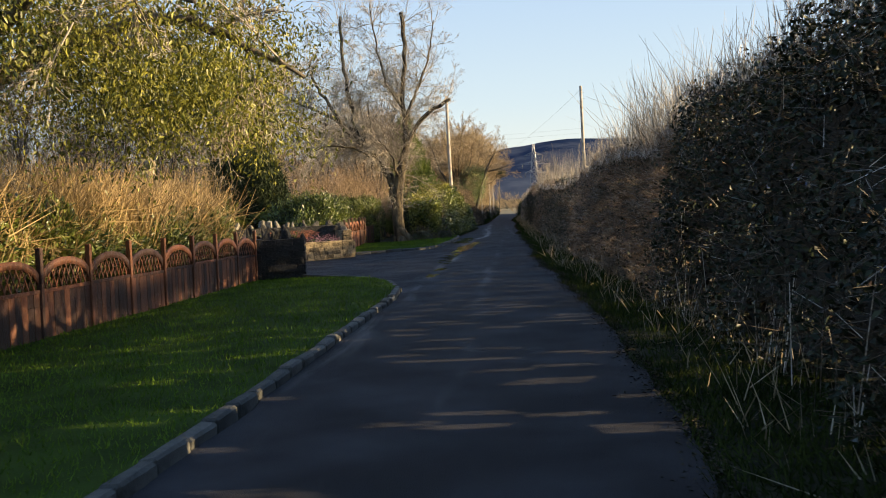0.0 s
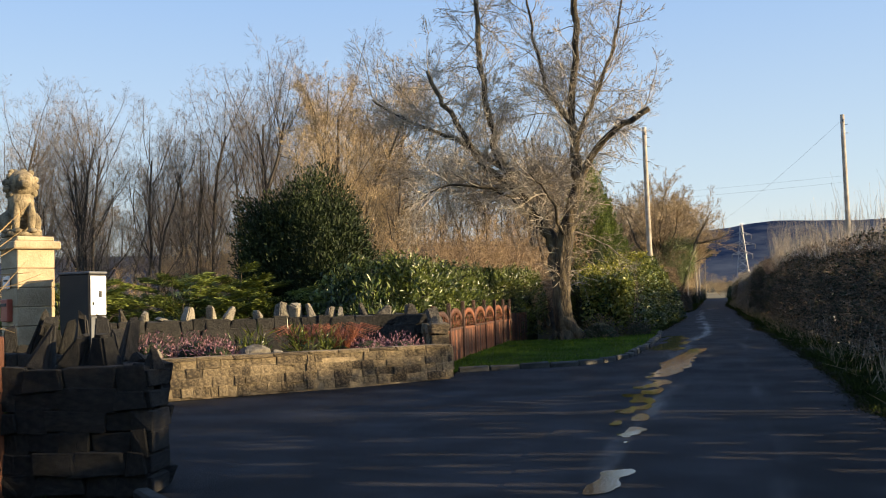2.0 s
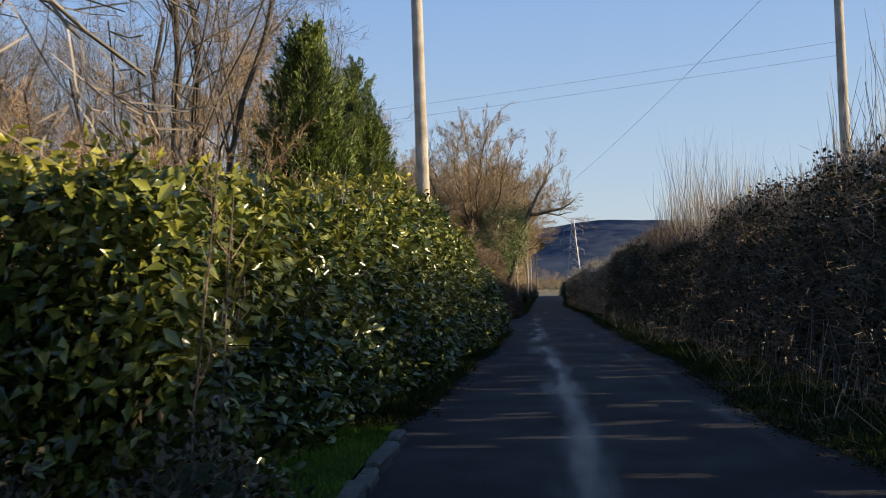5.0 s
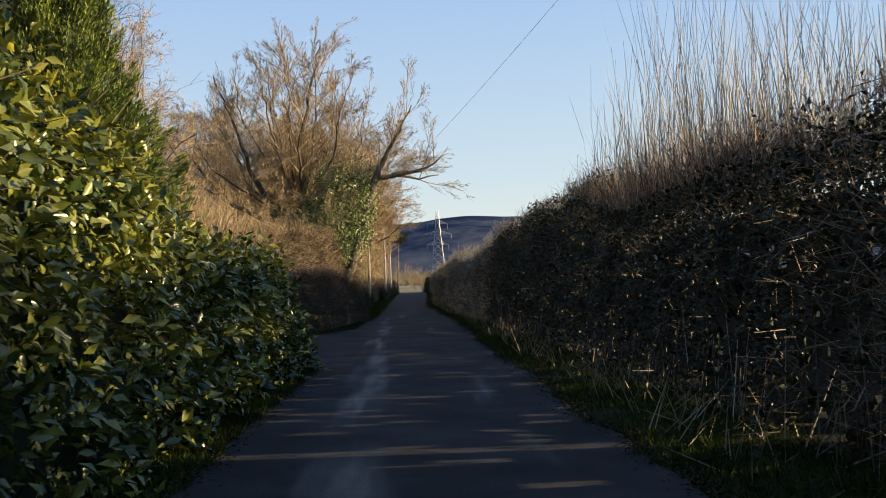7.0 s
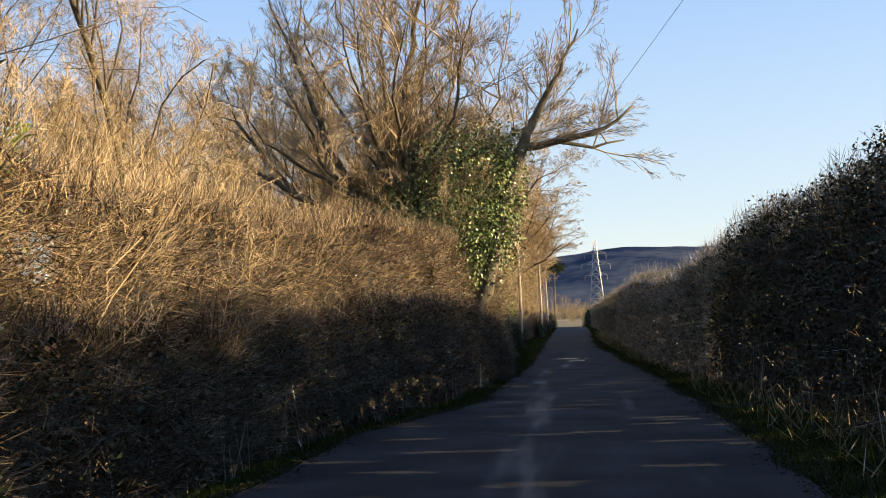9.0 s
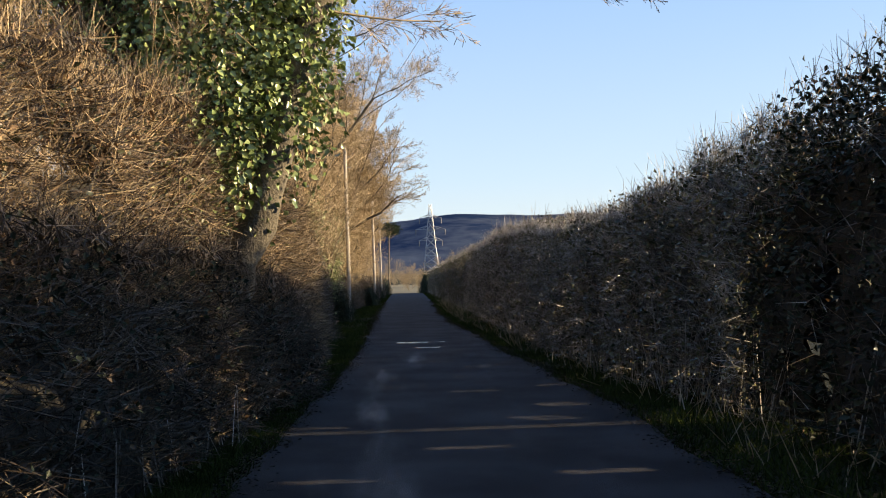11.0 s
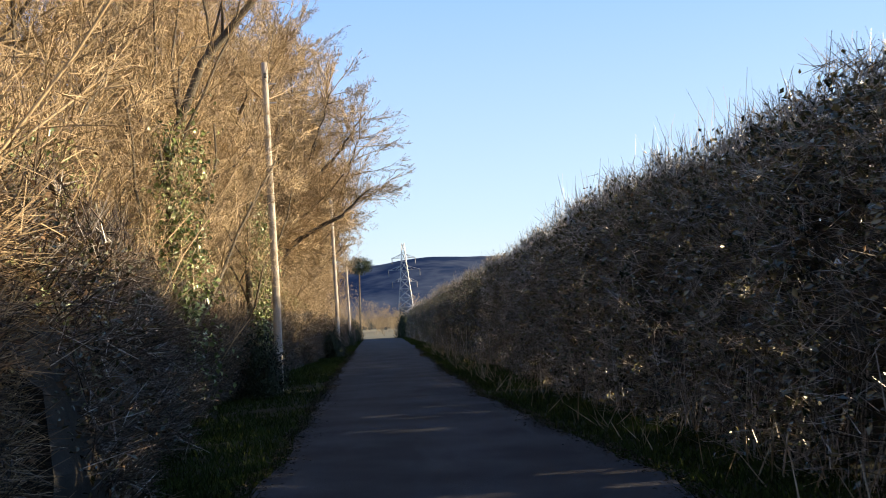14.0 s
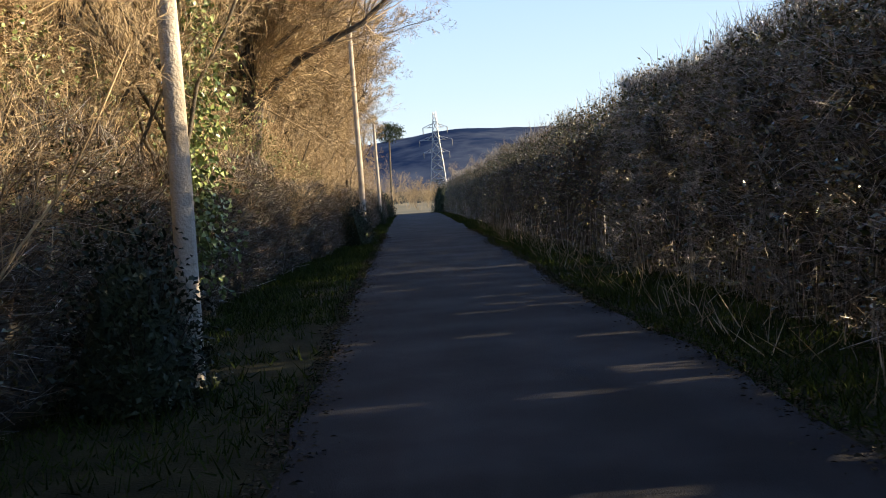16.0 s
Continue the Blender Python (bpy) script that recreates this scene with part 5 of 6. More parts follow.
stone_wall("garden_wall", "stone garden wall end topped by rough upright stones", [(-4.5, 25.7), (-4.85, 26.5)], 1.0, 0.36, STONE, 14, size=(0.3, 0.2), base=-0.16, cocks=0.25, top_mat=COCK)
stone_wall("garden_wall", "dark garden wall with a row of upright stones", [(-5.0, 26.55), (-7.4, 25.6), (-10.2, 23.4)], 1.12, 0.34, STONE_SHADED, 15, size=(0.36, 0.19), base=-0.1, cocks=0.19, top_mat=COCK, gap=(0.05, 0.15, 0.22, 0.3))
bed = bmesh.new()
bed.faces.new([bed.verts.new((x, y, 0.40)) for x, y in ((-9.3, 21.0), (-8.3, 20.95), (-6.2, 23.2), (-4.3, 25.4), (-4.9, 26.4), (-7.4, 25.5), (-10.2, 23.3))])
bmesh.ops.triangulate(bed, faces=bed.faces[:])
tagged(part("flower_bed", bed, SOIL), "raised bed of dark soil behind the planter wall", "flower bed", kind="structure")

STATUE = material("weathered_statue_stone", (0.07, 0.052, 0.03), (0.46, 0.37, 0.23), 6, 0.9, 1.0, 35)
SANDSTONE = material("dressed_sandstone", (0.26, 0.19, 0.11), (0.55, 0.44, 0.29), 2.5, 0.85, 0.6, 40, obj=0.25)
pier = thing("gate_pier", "square dressed sandstone gate pier with a capstone", "gate pier", (-10.22, 21.23, -0.2))
pier.rotation_euler.z = radians(60)
for k in range(8):
    part("block", box_bm(0.62, 0.62, 0.305, 0.012, (0, 0, 0.155 + 0.31 * k)), SANDSTONE, pier)
part("capstone", box_bm(0.78, 0.78, 0.13, 0.02, (0, 0, 2.545)), SANDSTONE, pier, "weathered flat capstone")
part("capstone", box_bm(0.62, 0.62, 0.08, 0.02, (0, 0, 2.65)), SANDSTONE, pier)


def blob(bm, at, r, squash=(1, 1, 1), sub=3, turn=None):
    m = Matrix.Translation(at) @ (turn or Matrix()) @ Matrix.Diagonal((*[r * q for q in squash], 1))
    bmesh.ops.create_icosphere(bm, subdivisions=sub, radius=1.0, matrix=m)


bm = bmesh.new()
blob(bm, (0, 0.16, 0.26), 0.27, (0.95, 1.0, 0.95))
blob(bm, (0, 0.02, 0.50), 0.23, (0.9, 0.85, 1.35))
blob(bm, (0, -0.03, 0.84), 0.22, (1.0, 0.95, 1.0))
blob(bm, (0, -0.16, 0.86), 0.15, (0.9, 0.9, 1.0))
blob(bm, (0, -0.28, 0.81), 0.08, (1.0, 1.0, 0.85))
for sx in (-1, 1):
    blob(bm, (0.12 * sx, -0.17, 0.27), 0.075, (0.9, 0.95, 3.4))
    blob(bm, (0.12 * sx, -0.24, 0.05), 0.085, (0.95, 1.4, 0.6))
    blob(bm, (0.22 * sx, 0.10, 0.20), 0.15, (0.75, 1.15, 1.25))
    blob(bm, (0.23 * sx, -0.08, 0.05), 0.075, (0.95, 1.7, 0.65))
    blob(bm, (0.15 * sx, 0.0, 1.02), 0.06, (0.9, 0.7, 1.0), 2)
for k in range(26):
    a = 6.283 * k / 13
    rr = 0.2 + 0.03 * (k % 2)
    blob(bm, (rr * math.cos(a), -0.02 + 0.06 * (k // 13), 0.80 + rr * math.sin(a) * 1.0), 0.075, (1, 1, 1), 1)
bmesh.ops.create_cube(bm, size=1.0, matrix=Matrix.Translation((0, 0, 0.0)) @ Matrix.Diagonal((0.52, 0.6, 0.07, 1)))
statue = part("statue", bm, STATUE, smooth=True)
statue.matrix_world = pose(-10.3, 21.18, 2.53, 0, 0, 48)
tagged(statue, "weathered seated stone animal statue on the gate pier", "statue")

cabinet = thing("meter_cabinet", "dark grey metal meter cabinet with a white upper door", "cabinet", (-9.1, 21.07, 0.42))
part("body", box_bm(0.36, 0.64, 1.42, 0.015, (0, 0, 0.71)), DARK_PAINT, cabinet, "dark weathered side panels")
door = part("door", box_bm(0.33, 0.02, 0.62, 0.008, (0, -0.332, 1.08)), WHITE, cabinet, "white upper door")
part("door", box_bm(0.33, 0.02, 0.70, 0.008, (0, -0.332, 0.40)), GREY, cabinet, "grey lower door")
part("lid", box_bm(0.39, 0.68, 0.04, 0.01, (0, 0, 1.44)), GREY, cabinet)
part("notice", box_bm(0.06, 0.006, 0.1, 0.0, (0.03, -0.346, 1.1)), BLACK, door, "small dark notice")
part("lock", box_bm(0.025, 0.02, 0.05, 0.004, (-0.12, -0.348, 0.95)), BLACK, door)
cabinet.rotation_euler.z = radians(78)
box = thing("letter_box", "small red letter box fixed to the gate pier", "letter box", (-10.40, 20.93, 1.3))
box.rotation_euler.z = radians(-30)
part("body", box_bm(0.26, 0.1, 0.36, 0.012, (0, 0, 0)), RED, box)
part("flap", box_bm(0.2, 0.015, 0.05, 0.004, (0, -0.055, 0.09)), BLACK, box, "dark slot flap")
sign = thing("wall_plaque", "small pale plaque on the gate pier", "plaque", (-10.42, 20.95, 1.75))
sign.rotation_euler.z = radians(-30)
part("plate", box_bm(0.24, 0.02, 0.2, 0.004), WHITE, sign)
part("mark", box_bm(0.15, 0.006, 0.03, 0.0, (0, -0.012, 0.03)), BLACK, sign)


for x, y, w, h in ((-7.0, 22.9, 0.62, 0.24), (-6.75, 23.3, 0.3, 0.1), (-8.3, 21.8, 0.28, 0.2)):
    bm = bmesh.new()
    bmesh.ops.create_icosphere(bm, subdivisions=2, radius=0.5)
    for v in bm.verts:
        v.co *= 1 + 0.5 * noise.noise(v.co * 2.5 + Vector((x * 7, 0, 0)))
        v.co = Vector((v.co.x * w, v.co.y * w * 0.7, max(v.co.z, -0.2) * h * 1.6))
    rock = part("rock", bm, COCK)
    rock.matrix_world = pose(x, y, 0.42, 0, 0, 40 * x)
    tagged(rock, "pale angular rock lying in the raised bed", "rock")

# ---- garden plants ----
def shrub(name, label, at, size, n, leaf, width, mat, seed, stems=20, droop=0.0, core=True, flat=1.0, spread=0.7, cat="shrub", inner=0.74, lumps=(0.22, 3), square=1.0):
    """A rounded uneven shrub: stems, a dark inside and single leaves near its skin."""
    ob = thing(name, label, cat, at)
    g = np.random.default_rng(seed)
    d = unit(g.normal(0, 1, (n, 3)))
    d[:, 2] = np.abs(d[:, 2]) * 1.0 - 0.15
    d = unit(d)
    amp, fr = lumps
    d = np.sign(d) * np.abs(d) ** square
    lump = 1 + amp * wave(d[:, 0] * fr + d[:, 2] * fr * 0.7, d[:, 1] * fr + d[:, 2] * fr * 0.4, seed, 1.0)
    P = d * np.array(size) * (lump * g.uniform(0.78, 1.05, n))[:, None]
    P[:, 2] = np.maximum(P[:, 2] + size[2] * 0.1, 0.02)
    part("foliage", leaf_spray(P, d * (1, 1, flat), g, leaf, width, spread, droop), mat, ob)
    if stems:
        q = unit(g.normal(0, 1, (stems, 3)) * (1, 1, 0.3) + (0, 0, 0.9)) * np.array(size) * 0.95
        part("stem_growth", stick_geo(np.zeros((stems, 3)) + g.normal(0, 0.06, (stems, 3)), np.abs(q * (0, 0, 1)) + q * (1, 1, 0), 0.012, 0.004), HEDGE_TWIG, ob)
    if core:
        bm = bmesh.new()
        bmesh.ops.create_icosphere(bm, subdivisions=3, radius=1.0)
        for v in bm.verts:
            v.co = Vector([math.copysign(abs(q) ** square, q) for q in v.co])
            k = inner * (1 + amp * 0.9 * float(wave(v.co.x * fr + v.co.z * fr * 0.7, v.co.y * fr + v.co.z * fr * 0.4, seed, 1.0)))
            v.co = Vector((v.co.x * size[0] * k, v.co.y * size[1] * k, max(v.co.z * size[2] * k + size[2] * 0.08, 0.0)))
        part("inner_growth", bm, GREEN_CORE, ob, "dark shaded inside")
    return ob


JUNIPER = material("juniper_spray", (0.05, 0.08, 0.012), (0.30, 0.34, 0.07), 1.5, 0.6, 0, 20, island=0.7, trans=0.15)
HEATHER = material("heather_flower", (0.10, 0.04, 0.05), (0.42, 0.22, 0.26), 3, 0.8, 0, 20, island=0.8)
RED_STEM = material("red_stem", (0.12, 0.03, 0.012), (0.34, 0.11, 0.05), 3, 0.6, 0, 20, island=0.7)
REED = material("dry_reed", (0.22, 0.14, 0.06), (0.52, 0.37, 0.18), 1.5, 0.8, 0, 15, island=0.6, trans=0.2)
OLIVE = material("oak_leaf_evergreen", (0.05, 0.06, 0.012), (0.36, 0.34, 0.06), 0.8, 0.4, 0, 15, island=0.8, trans=0.35)

shrub("yew_bush", "large dark rounded yew bush in the garden", (-9.6, 31.8, -0.1), (1.7, 1.65, 4.1), 62000, 0.12, 0.038, YEW, 201, inner=0.8, spread=0.5, droop=-0.4, lumps=(0.13, 5.0), square=0.75)
def juniper(at, a, b, h, seed):
    """A spreading juniper: flat fans of sprays in uneven layers on low stems."""
    ob = thing("juniper", "spreading yellow-green juniper above the garden wall", "shrub", at)
    g = np.random.default_rng(seed)
    sprays, stems = [], []
    for k in range(34):
        an, u = g.uniform(0, 6.283), g.uniform(0.25, 1.0)
        c = np.array((a * u * math.cos(an), b * u * math.sin(an), h * g.uniform(0.25, 1.0) * (1.15 - 0.45 * u)))
        way = unit(np.array((math.cos(an), math.sin(an), 0.22)))
        n = 260
        t, w = g.uniform(0, 1, n), g.normal(0, 0.5, n)
        side = np.array((-way[1], way[0], 0))
        P = c + way * ((t - 0.3) * 0.75)[:, None] + side * (w * 0.34 * (1.1 - t))[:, None] + g.normal(0, 0.03, (n, 3))
        sprays.append(leaf_geo(P, way + side * (w * 0.8)[:, None] + g.normal(0, 0.2, (n, 3)), g.normal(0, 0.35, (n, 3)) + (0, 0, 1.0), 0.15 * g.uniform(0.6, 1.2, n), 0.035 * g.uniform(0.7, 1.2, n)))
        stems.append((np.array((0.1 * math.cos(an), 0.1 * math.sin(an), 0.0)), c))
    part("foliage", join(*sprays), JUNIPER, ob)
    part("stem_growth", stick_geo(np.array([p for p, q in stems]), np.array([q for p, q in stems]), 0.025, 0.008), HEDGE_TWIG, ob)


for k, (x, y, a, b, h) in enumerate(((-9.0, 28.4, 1.7, 1.2, 1.5), (-11.0, 27.6, 1.8, 1.3, 1.7), (-13.0, 26.4, 1.8, 1.3, 1.6), (-12.2, 30.4, 2.0, 1.4, 2.0), (-14.6, 28.6, 2.0, 1.4, 1.9), (-10.6, 29.4, 1.6, 1.2, 1.9))):
    juniper((x, y, 0.2), a, b, h, 210 + k)
for k, (x, y, r, h) in enumerate(((-8.6, 22.3, 0.42, 0.34), (-8.0, 22.7, 0.4, 0.36), (-7.5, 22.5, 0.36, 0.3), (-9.2, 22.0, 0.4, 0.36), (-5.6, 24.7, 0.42, 0.2), (-5.1, 25.1, 0.36, 0.18))):
    shrub("heather", "low clump of pink winter heather in the bed", (x, y, 0.4), (r, r, h), 900, 0.07, 0.02, HEATHER, 220 + k, stems=0, droop=-0.6)
for k, (x, y) in enumerate(((-7.2, 23.2), (-6.5, 23.6), (-6.1, 24.0), (-8.9, 21.7))):
    shrub("garden_plant", "green strap-leaved clump in the raised bed", (x, y, 0.4), (0.22, 0.22, 0.3), 130, 0.26, 0.02, LAUREL, 230 + k, stems=0, core=False, droop=-0.8, cat="plant")
for k, (x, y) in enumerate(((-6.2, 24.7), (-5.9, 24.4), (-6.7, 24.2))):
    ob = thing("red_stemmed_shrub", "bare arching red-brown stems in the bed", "shrub", (x, y, 0.4))
    g = np.random.default_rng(240 + k)
    a = g.uniform(0, 6.28, 110)
    out = np.stack([np.cos(a), np.sin(a), 0 * a], -1)
    L = g.uniform(0.3, 0.75, 110)[:, None]
    m1 = out * L * 0.45 + (0, 0, 1) * L * 0.7
    part("stem_growth", join(stick_geo(out * 0.03, m1, 0.006, 0.005), stick_geo(m1, m1 + out * L * 0.5 - (0, 0, 0.1), 0.005, 0.003)), RED_STEM, ob)
for k, (x, y, h) in enumerate(((-6.2, 13.9, 1.7), (-7.2, 15.0, 1.9), (-7.6, 28.6, 1.9), (-6.9, 29.2, 1.7), (-8.2, 30.4, 2.0), (-6.6, 27.6, 1.5))):
    shrub("laurel_bush", "loose bright green laurel bush behind the wall", (x, y, 0.0), (0.8, 0.8, h), 1500, 0.15, 0.05, YOUNG_LAUREL, 250 + k, droop=-0.8)


def garden_hedge(label, y0, y1, face, height, seed, name="laurel_hedge"):
    return hedge(name, label, y0, y1, face, height, 1.4, -1, leaves=[("foliage", 1300, 0.15, 0.05, YOUNG_LAUREL, 0.7, -0.7)], twigs=[("stem_growth", 40, 0.5, 0.005, HEDGE_TWIG, 0.5, 0.5)], top=[("top_foliage", 250, 0.16, 0.05, YOUNG_LAUREL)], inside=GREEN_CORE, seed=seed, core=0.25, rough=0.25, ends=True)


garden_hedge("loose sunlit laurel hedge growing over the fence", 28.2, 43, lambda y: np.interp(y, [28, 39, 43], [-5.6, -6.0, -5.2]), lambda y: 2.15 + 0.2 * wave(y, 0 * y, 301, 1.2), 301)
garden_hedge("low laurel hedge behind the first fence", -10, 13.2, lambda y: -5.35 + 0 * y, lambda y: 1.75 + 0.18 * wave(y, 0 * y, 302, 1.0), 302)

for x, y, r, h in ((-2.5, 191.5, 1.0, 1.9), (2.6, 206.5, 1.0, 2.5)):
    shrub("hedge_end_bush", "dark rounded bush at the end of a hedge", (x, y, float(ground_z(x, y))), (r, r * 1.2, h), 2500, 0.12, 0.07, HOLLY, int(y), cat="bush")
reeds = thing("reed_bed", "tall dry golden ornamental grass behind the laurel", "reeds", kind="stuff")
g = np.random.default_rng(303)
n = 26000
y = g.uniform(-4, 16, n)
x = g.uniform(-8.4, -5.7, n)
keep = y < 12.9 + (-x - 4.9) * 0.85
x, y = x[keep], y[keep]
n = len(x)
P = np.stack([x, y, ground_z(x, y)], -1)
d = unit(np.array((0, 0, 1.0)) + g.normal(0, 0.16, (n, 3)))
L = (g.uniform(1.7, 2.9, n) * (1 + 0.18 * wave(x, y, 304, 1.0)))[:, None]
m1 = P + d * L * 0.7
tip = m1 + unit(d + g.normal(0, 0.5, (n, 3)) - (0, 0, 0.25)) * L * 0.35
part("reed_growth", join(strip_geo(P, m1, 0.0035, 0.005, g), strip_geo(m1, tip, 0.009, 0.002, g)), REED, reeds)

# evergreen tree that overhangs the first fence
ever = thing("evergreen_tree", "evergreen tree with drooping yellow-green leafy boughs", "tree", (-6.6, 1.0, -0.3))
polyline_tree(ever, [
    [(0, 0, 0, 0.32), (0.1, 0, 2.5, 0.27), (0.3, 0.3, 5.5, 0.2), (0.2, 0.3, 9.0, 0.1)],
    [(0.1, 0, 2.8, 0.16), (1.6, -0.8, 4.2, 0.12), (3.2, -1.6, 4.9, 0.08), (4.9, -2.2, 4.2, 0.03)],
    [(0.15, 0.1, 3.0, 0.15), (1.8, 0.6, 4.3, 0.11), (3.8, 0.9, 4.7, 0.07), (5.5, 1.1, 3.7, 0.03)],
    [(0.2, 0, 4.2, 0.15), (1.8, 0.2, 5.6, 0.11), (3.2, 0.6, 6.3, 0.07), (4.8, 0.9, 5.8, 0.04)],
    [(0, 0, 3.2, 0.14), (-0.8, -2.2, 5.0, 0.1), (-0.6, -4.6, 6.0, 0.06)],
    [(0, 0.1, 3.2, 0.14), (1.6, 2.0, 4.6, 0.1), (3.0, 3.6, 4.7, 0.06), (4.4, 4.6, 3.9, 0.03)],
    [(0.2, 0.2, 5.2, 0.12), (0.9, -2.0, 7.0, 0.08), (1.8, -4.0, 7.4, 0.05)],
], BARK, TWIG_GREY, 305, every=0.9, twig_len=2.2)
g = np.random.default_rng(306)
cen = np.concatenate([g.normal(0, 1, (150, 3)) * (1.7, 2.2, 1.2) + (1.9, 0.0, 5.2), g.normal(0, 1, (120, 3)) * (1.2, 1.8, 0.7) + (3.3, 2.0, 4.2)])
cen = cen[(cen[:, 2] > 3.1) & (cen[:, 0] < 5.1) & (cen[:, 1] < 5.0)]
c = cen[g.integers(len(cen), size=52000)]
P = c + g.normal(0, 0.25, c.shape) - np.array((0, 0, 1.0)) * np.abs(g.normal(0, 0.4, (len(c), 1)))
part("foliage", leaf_spray(P, unit(g.normal(0, 1, P.shape)), g, 0.095, 0.036, 0.6, 0.9), OLIVE, ever)

# bushes round the feet of the poles
for x, y, a, h, sd in ((-2.75, 116.9, 0.5, 1.15, 631), (-2.35, 142.4, 0.6, 1.2, 632), (-2.4, 167.4, 0.6, 1.2, 633)):
    shrub("hawthorn_bush", "dark twiggy hawthorn bush round a pole foot", (x, y, float(ground_z(x, y))), (a, a * 1.3, h), 3500, 0.06, 0.035, HOLLY, sd, stems=120, cat="bush")
# bare saplings and a low bramble at the near end of the laurel
for x, y, h, sd in ((-1.92, 39.3, 2.3, 601), (-1.85, 39.55, 1.9, 602)):
    ob = thing("sapling", "thin bare pale sapling against the laurel hedge", "sapling", (x, y, -0.05))
    tree_parts(ob, grow(sd, h * 1.3, 0.009, ((7, 26, 0.3, 0.12), (3, 30, 0.4, 0.05)), first=0.3, gnarl=0.05), BROWN_TWIG, BROWN_TWIG, split=1, min_r=0.0025, low_name="stem")
BRAMBLE = material("bramble_leaf", (0.018, 0.018, 0.008), (0.12, 0.085, 0.04), 1.5, 0.6, 0, 20, island=0.9, trans=0.1)
for x, y, a, h, sd in ((-2.75, 38.3, 0.75, 0.75, 611), (-1.75, 38.9, 0.5, 0.6, 612)):
    shrub("bramble_bush", "low tangled brown bramble at the hedge end", (x, y, -0.1), (a, a, h), 1600, 0.07, 0.035, BRAMBLE, sd, stems=60, cat="bush")


# fallen leaves and grit along both edges of the lane
def litter(label, edge, y0, y1, way, seed, per_m):
    g = np.random.default_rng(seed)
    n = int(per_m * (y1 - y0))
    y = g.uniform(y0, y1, n)
    off = np.abs(g.normal(0, 0.13, n)) - 0.12
    x = edge(y) + way * off
    P = np.stack([x, y, road_z(y) + 0.012 + 0.008 * g.uniform(0, 1, n)], -1)
    a = g.uniform(0, 6.283, n)
    d = np.stack([np.cos(a), np.sin(a), g.uniform(-0.1, 0.25, n)], -1)
    ob = part("leaf_litter", leaf_geo(P, d, g.normal(0, 0.25, (n, 3)) + (0, 0, 1.0), g.uniform(0.02, 0.05, n), g.uniform(0.012, 0.03, n)), LITTER)
    tagged(ob, label, "leaf litter", kind="stuff")


LITTER = material("leaf_litter", (0.016, 0.014, 0.009), (0.075, 0.058, 0.035), 1.5, 0.85, 0, 20, island=0.9, spec=0.15)
litter("dark fallen leaves and mud along the lane edge", edge_right, -8, 150, -1, 621, 150)
litter("dark fallen leaves and mud along the lane edge", edge_left, 43, 150, 1, 622, 170)

# ---- water on the lane ----
WATER = bpy.data.materials.new("puddle_water")
WATER.use_nodes = True
wb = WATER.node_tree.nodes["Principled BSDF"]
wb.inputs["Base Color"].default_value = (0.012, 0.013, 0.014, 1)
wb.inputs["Roughness"].default_value = 0.06
wb.inputs["IOR"].default_value = 1.33
wb.inputs["Specular IOR Level"].default_value = 0.8
wnz = WATER.node_tree.nodes.new("ShaderNodeTexNoise")
wnz.inputs["Scale"].default_value = 14
wbp = WATER.node_tree.nodes.new("ShaderNodeBump")
wbp.inputs["Strength"].default_value, wbp.inputs["Distance"].default_value = 0.12, 0.02
WATER.node_tree.links.new(wnz.outputs[0], wbp.inputs["Height"])
WATER.node_tree.links.new(wbp.outputs[0], wb.inputs["Normal"])
wtr, wmx = WATER.node_tree.nodes.new("ShaderNodeBsdfTransparent"), WATER.node_tree.nodes.new("ShaderNodeMixShader")
wmx.inputs[0].default_value = 0.85
WATER.node_tree.links.new(wtr.outputs[0], wmx.inputs[1])
WATER.node_tree.links.new(wb.outputs[0], wmx.inputs[2])
WATER.node_tree.links.new(wmx.outputs[0], WATER.node_tree.nodes["Material Output"].inputs[0])


def puddle(x, y0, y1, w, seed, cut=0.0, bend=0.0):
    """A shallow puddle in a wheel rut: ragged outline, dry islands, clipped where the water meets the rising asphalt."""
    xs, ys = np.arange(x - w, x + w, 0.05), np.arange(y0 - 0.4, y1 + 0.4, 0.1)
    X, Yg = np.meshgrid(xs, ys)
    mid = x + bend * (Yg - y0) / (y1 - y0) + 0.15 * w * wave(Yg, 0 * Yg, seed, 0.7)
    F = 0.75 - np.abs(X - mid) / (w / 2) + 0.55 * wave(X * 1.6, Yg * 0.55, seed + 1, 2.4) + 0.35 * wave(X * 2, Yg * 0.8, seed + 2, 6.0) - cut
    F = np.minimum(F, np.minimum(Yg - y0, y1 - Yg) * 1.5 + 0.25 * wave(X * 3, Yg, seed + 3, 3.0))
    P = np.stack([X, Yg, road_z(Yg) + 0.008], -1)
    verts, faces = [], []
    for i in range(len(ys) - 1):
        for j in range(len(xs) - 1):
            for tri in (((i, j), (i, j + 1), (i + 1, j + 1)), ((i, j), (i + 1, j + 1), (i + 1, j))):
                poly = []
                for a, b in zip(tri, tri[1:] + tri[:1]):
                    if F[a] > 0:
                        poly.append(P[a])
                    if (F[a] > 0) != (F[b] > 0):
                        t = F[a] / (F[a] - F[b])
                        poly.append(P[a] * (1 - t) + P[b] * t)
                for k in range(1, len(poly) - 1):
                    faces.append((len(verts), len(verts) + 1, len(verts) + 2))
                    verts += [poly[0], poly[k], poly[k + 1]]
    if faces:
        tagged(part("puddle", (np.array(verts), np.array(faces)), WATER), "shallow ragged rain puddle on the asphalt", "puddle", "puddles on the lane")


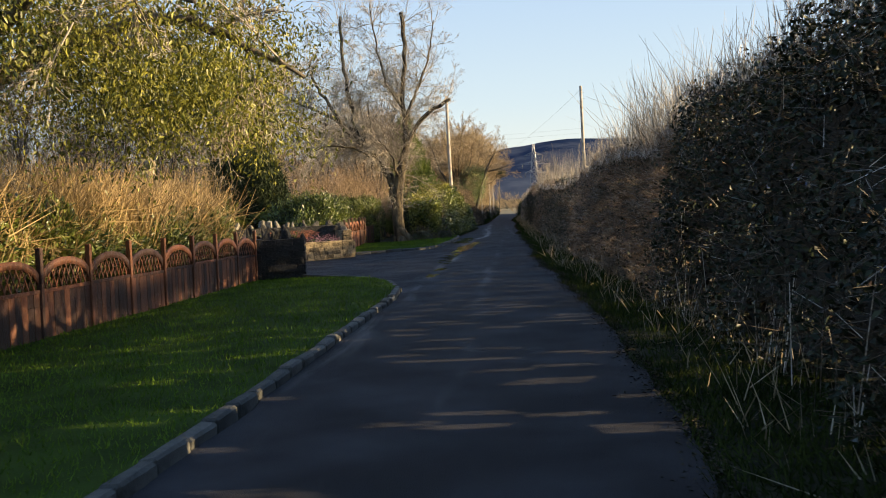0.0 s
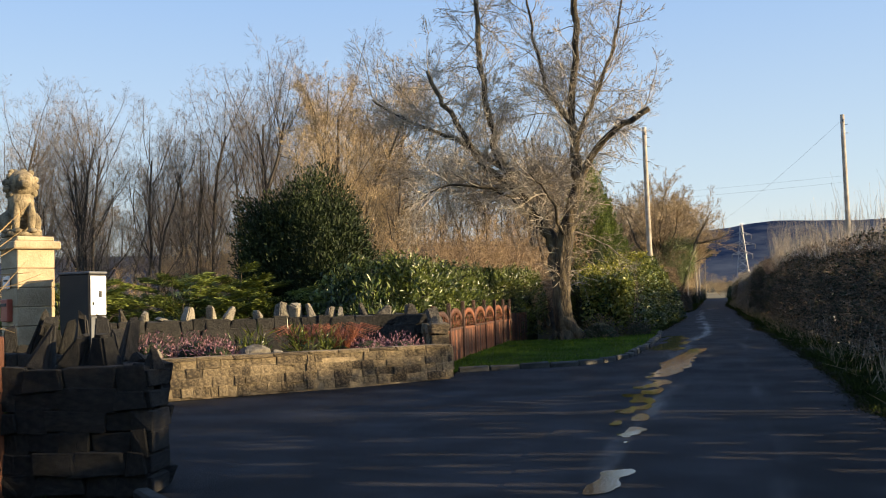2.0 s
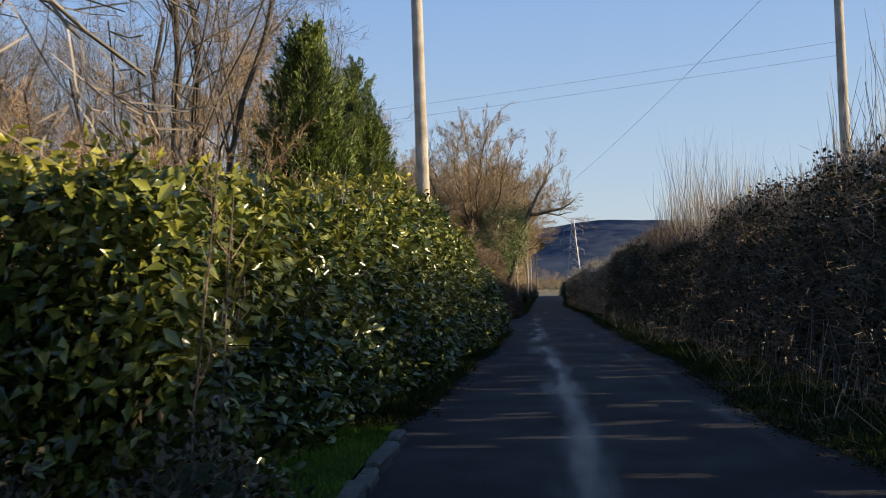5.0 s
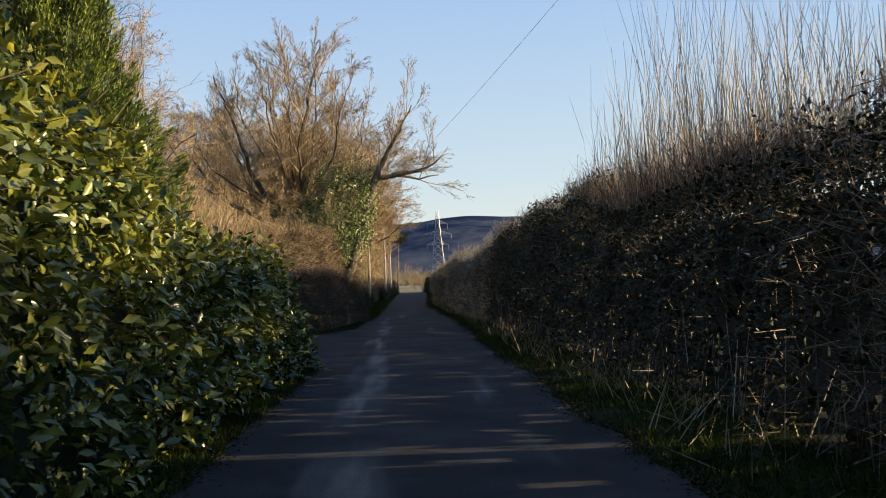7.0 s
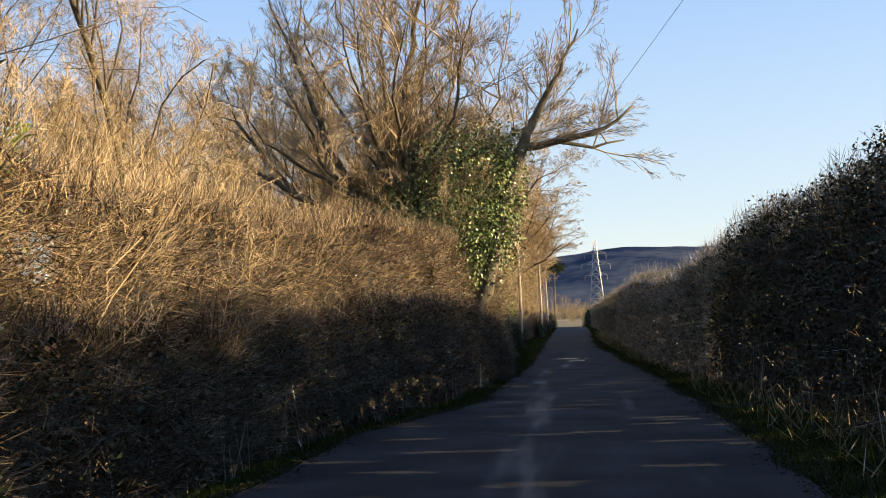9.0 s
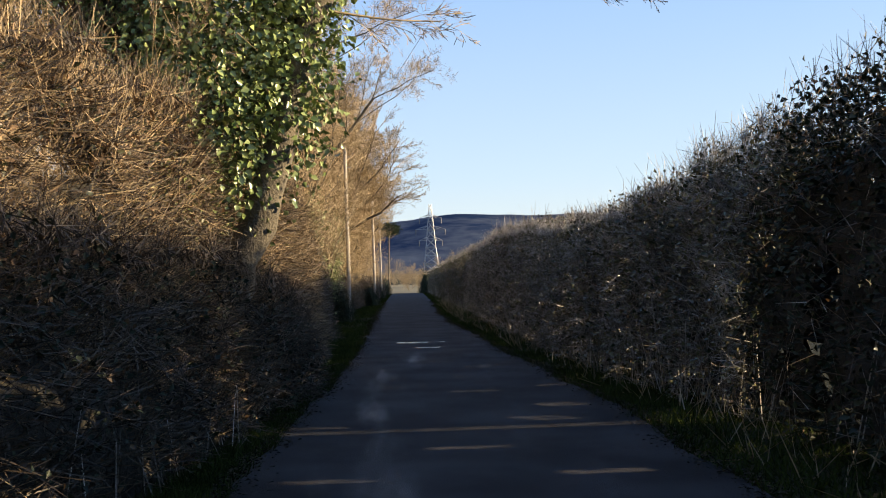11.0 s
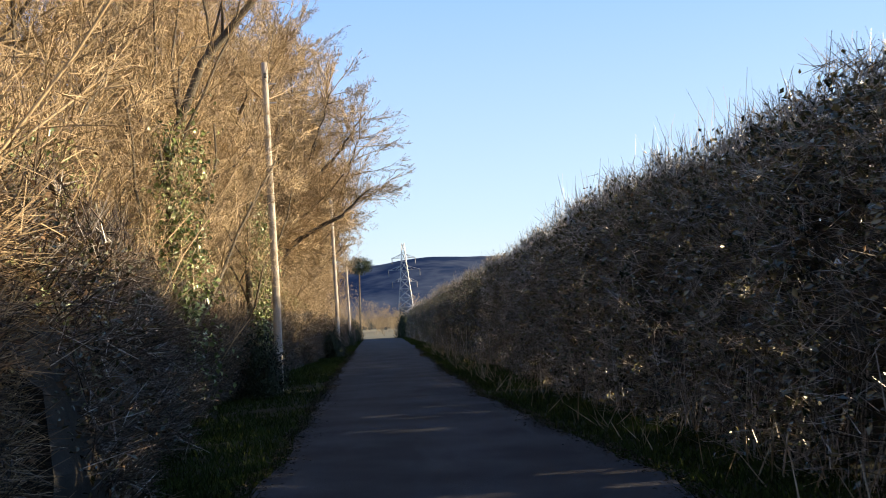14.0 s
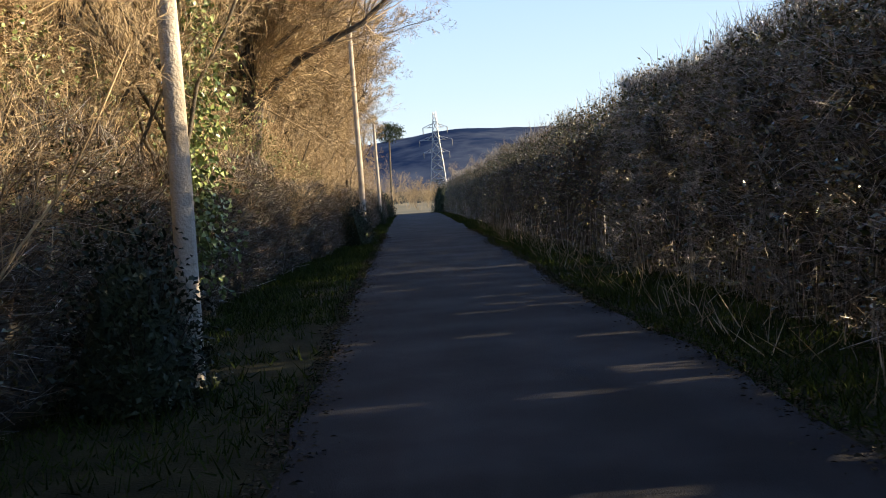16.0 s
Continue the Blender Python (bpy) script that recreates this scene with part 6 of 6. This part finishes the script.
for k, (x, y0, y1, w, cut, bend) in enumerate(((-0.28, 11.4, 12.4, 0.45, 0.15, 0), (-0.26, 14.2, 15.3, 0.4, 0.15, 0), (-0.2, 17.0, 24.5, 0.85, 0.32, -0.1), (-0.3, 25.0, 31.5, 0.75, 0.32, 0.35), (-0.6, 31.0, 39.5, 0.95, 0.12, 0.1),
                                              (0.1, 98.6, 98.8, 1.2, 0.25, 0), (0.1, 100.6, 101.0, 1.3, 0.1, 0))):
    puddle(x, y0, y1, w, 500 + 5 * k, cut, bend)

# ---- far end: bushes, pylon, cables, cloud ----
for k in range(26):
    src = scrub[k % 3]
    xx, yy = (g.uniform(-16, -3) if k % 2 else g.uniform(3.5, 30)), g.uniform(212, 300)
    plant(src, xx, yy, g.uniform(0.8, 1.5))
for k in range(10):
    plant(scrub[k % 3], g.uniform(-3, 4), g.uniform(235, 300), g.uniform(0.7, 1.2))
fieldm = part("field", ribbon(lambda y: -60 + 0 * y, lambda y: 70 + 0 * y, np.linspace(209, 330, 40), 0.05, 30), FIELD)
fz = np.array([v.co[:] for v in fieldm.data.vertices])
fieldm.data.vertices.foreach_set("co", np.stack([fz[:, 0], fz[:, 1], ground_z(fz[:, 0], fz[:, 1]) + 0.05], -1).astype(np.float32).ravel())
tagged(fieldm, "pale dry winter field beyond the lane's end", "field", kind="structure")

pylon = thing("pylon", "grey lattice steel electricity pylon with three cross-arms", "pylon", (9.0, 405, 0.0))
H = 26.8


def pw(z):
    return 2.6 * (1 - z / H) ** 1.15 + 0.35


lev = np.linspace(0, H, 11)
P, Q = [], []
for a, b in zip(lev[:-1], lev[1:]):
    ca = [(sx * pw(a), sy * pw(a), a) for sx, sy in ((-1, -1), (1, -1), (1, 1), (-1, 1))]
    cb = [(sx * pw(b), sy * pw(b), b) for sx, sy in ((-1, -1), (1, -1), (1, 1), (-1, 1))]
    for k in range(4):
        P += [ca[k], ca[k], ca[(k + 1) % 4], ca[k]]
        Q += [cb[k], cb[(k + 1) % 4], cb[k], ca[(k + 1) % 4]]
P, Q = np.array(P, float), np.array(Q, float)
part("mast", stick_geo(P, Q, 0.10, 0.10), STEEL, pylon)
for z, w in ((15.5, 3.6), (19.0, 4.6), (22.5, 3.4)):
    A, B = [], []
    for s in (-1, 1):
        for dy in (-0.4, 0.4):
            A += [(s * pw(z), dy, z), (s * pw(z), dy, z + 1.1), (s * w * 0.55, dy * 0.5, z)]
            B += [(s * w, 0, z), (s * w, 0, z), (s * pw(z), dy, z + 1.1)]
    arm = part("cross_arm", stick_geo(np.array(A, float), np.array(B, float), 0.09, 0.07), STEEL, pylon)
    for s in (-1, 1):
        part("insulator", tube_geo(np.array([[s * w, 0, z]]), np.array([[s * w, 0, z - 1.7]]), np.array([0.12]), np.array([0.12]), 8), GREY, arm)


def cable(label, a, b, sag, r=0.006):
    t = np.linspace(0, 1, 25)[:, None]
    pts = np.array(a) * (1 - t) + np.array(b) * t - np.array((0, 0, 4 * sag)) * t * (1 - t)
    ob = part("overhead_cable", stick_geo(pts[:-1], pts[1:], r, r), BLACK)
    return tagged(ob, label, "cable", "overhead cables")


cable("thin black overhead cable strung between timber poles", (6.45, 57.3, 9.1), (-2.5, 117.5, 6.7), 0.6)
cable("thin black service cable crossing above the lane", (6.45, 57.3, 6.2), (-26, 78, 7.3), 0.25, 0.003)
cable("thin black service cable crossing above the lane", (6.45, 57.3, 6.5), (-26, 78, 7.7), 0.25, 0.003)
cable("thin black overhead cable strung between timber poles", (-2.5, 117.5, 6.7), (-2.15, 143, 7.1), 0.1)
cable("thin black overhead cable strung between timber poles", (-2.15, 143, 7.1), (-2.2, 168, 6.0), 0.3)
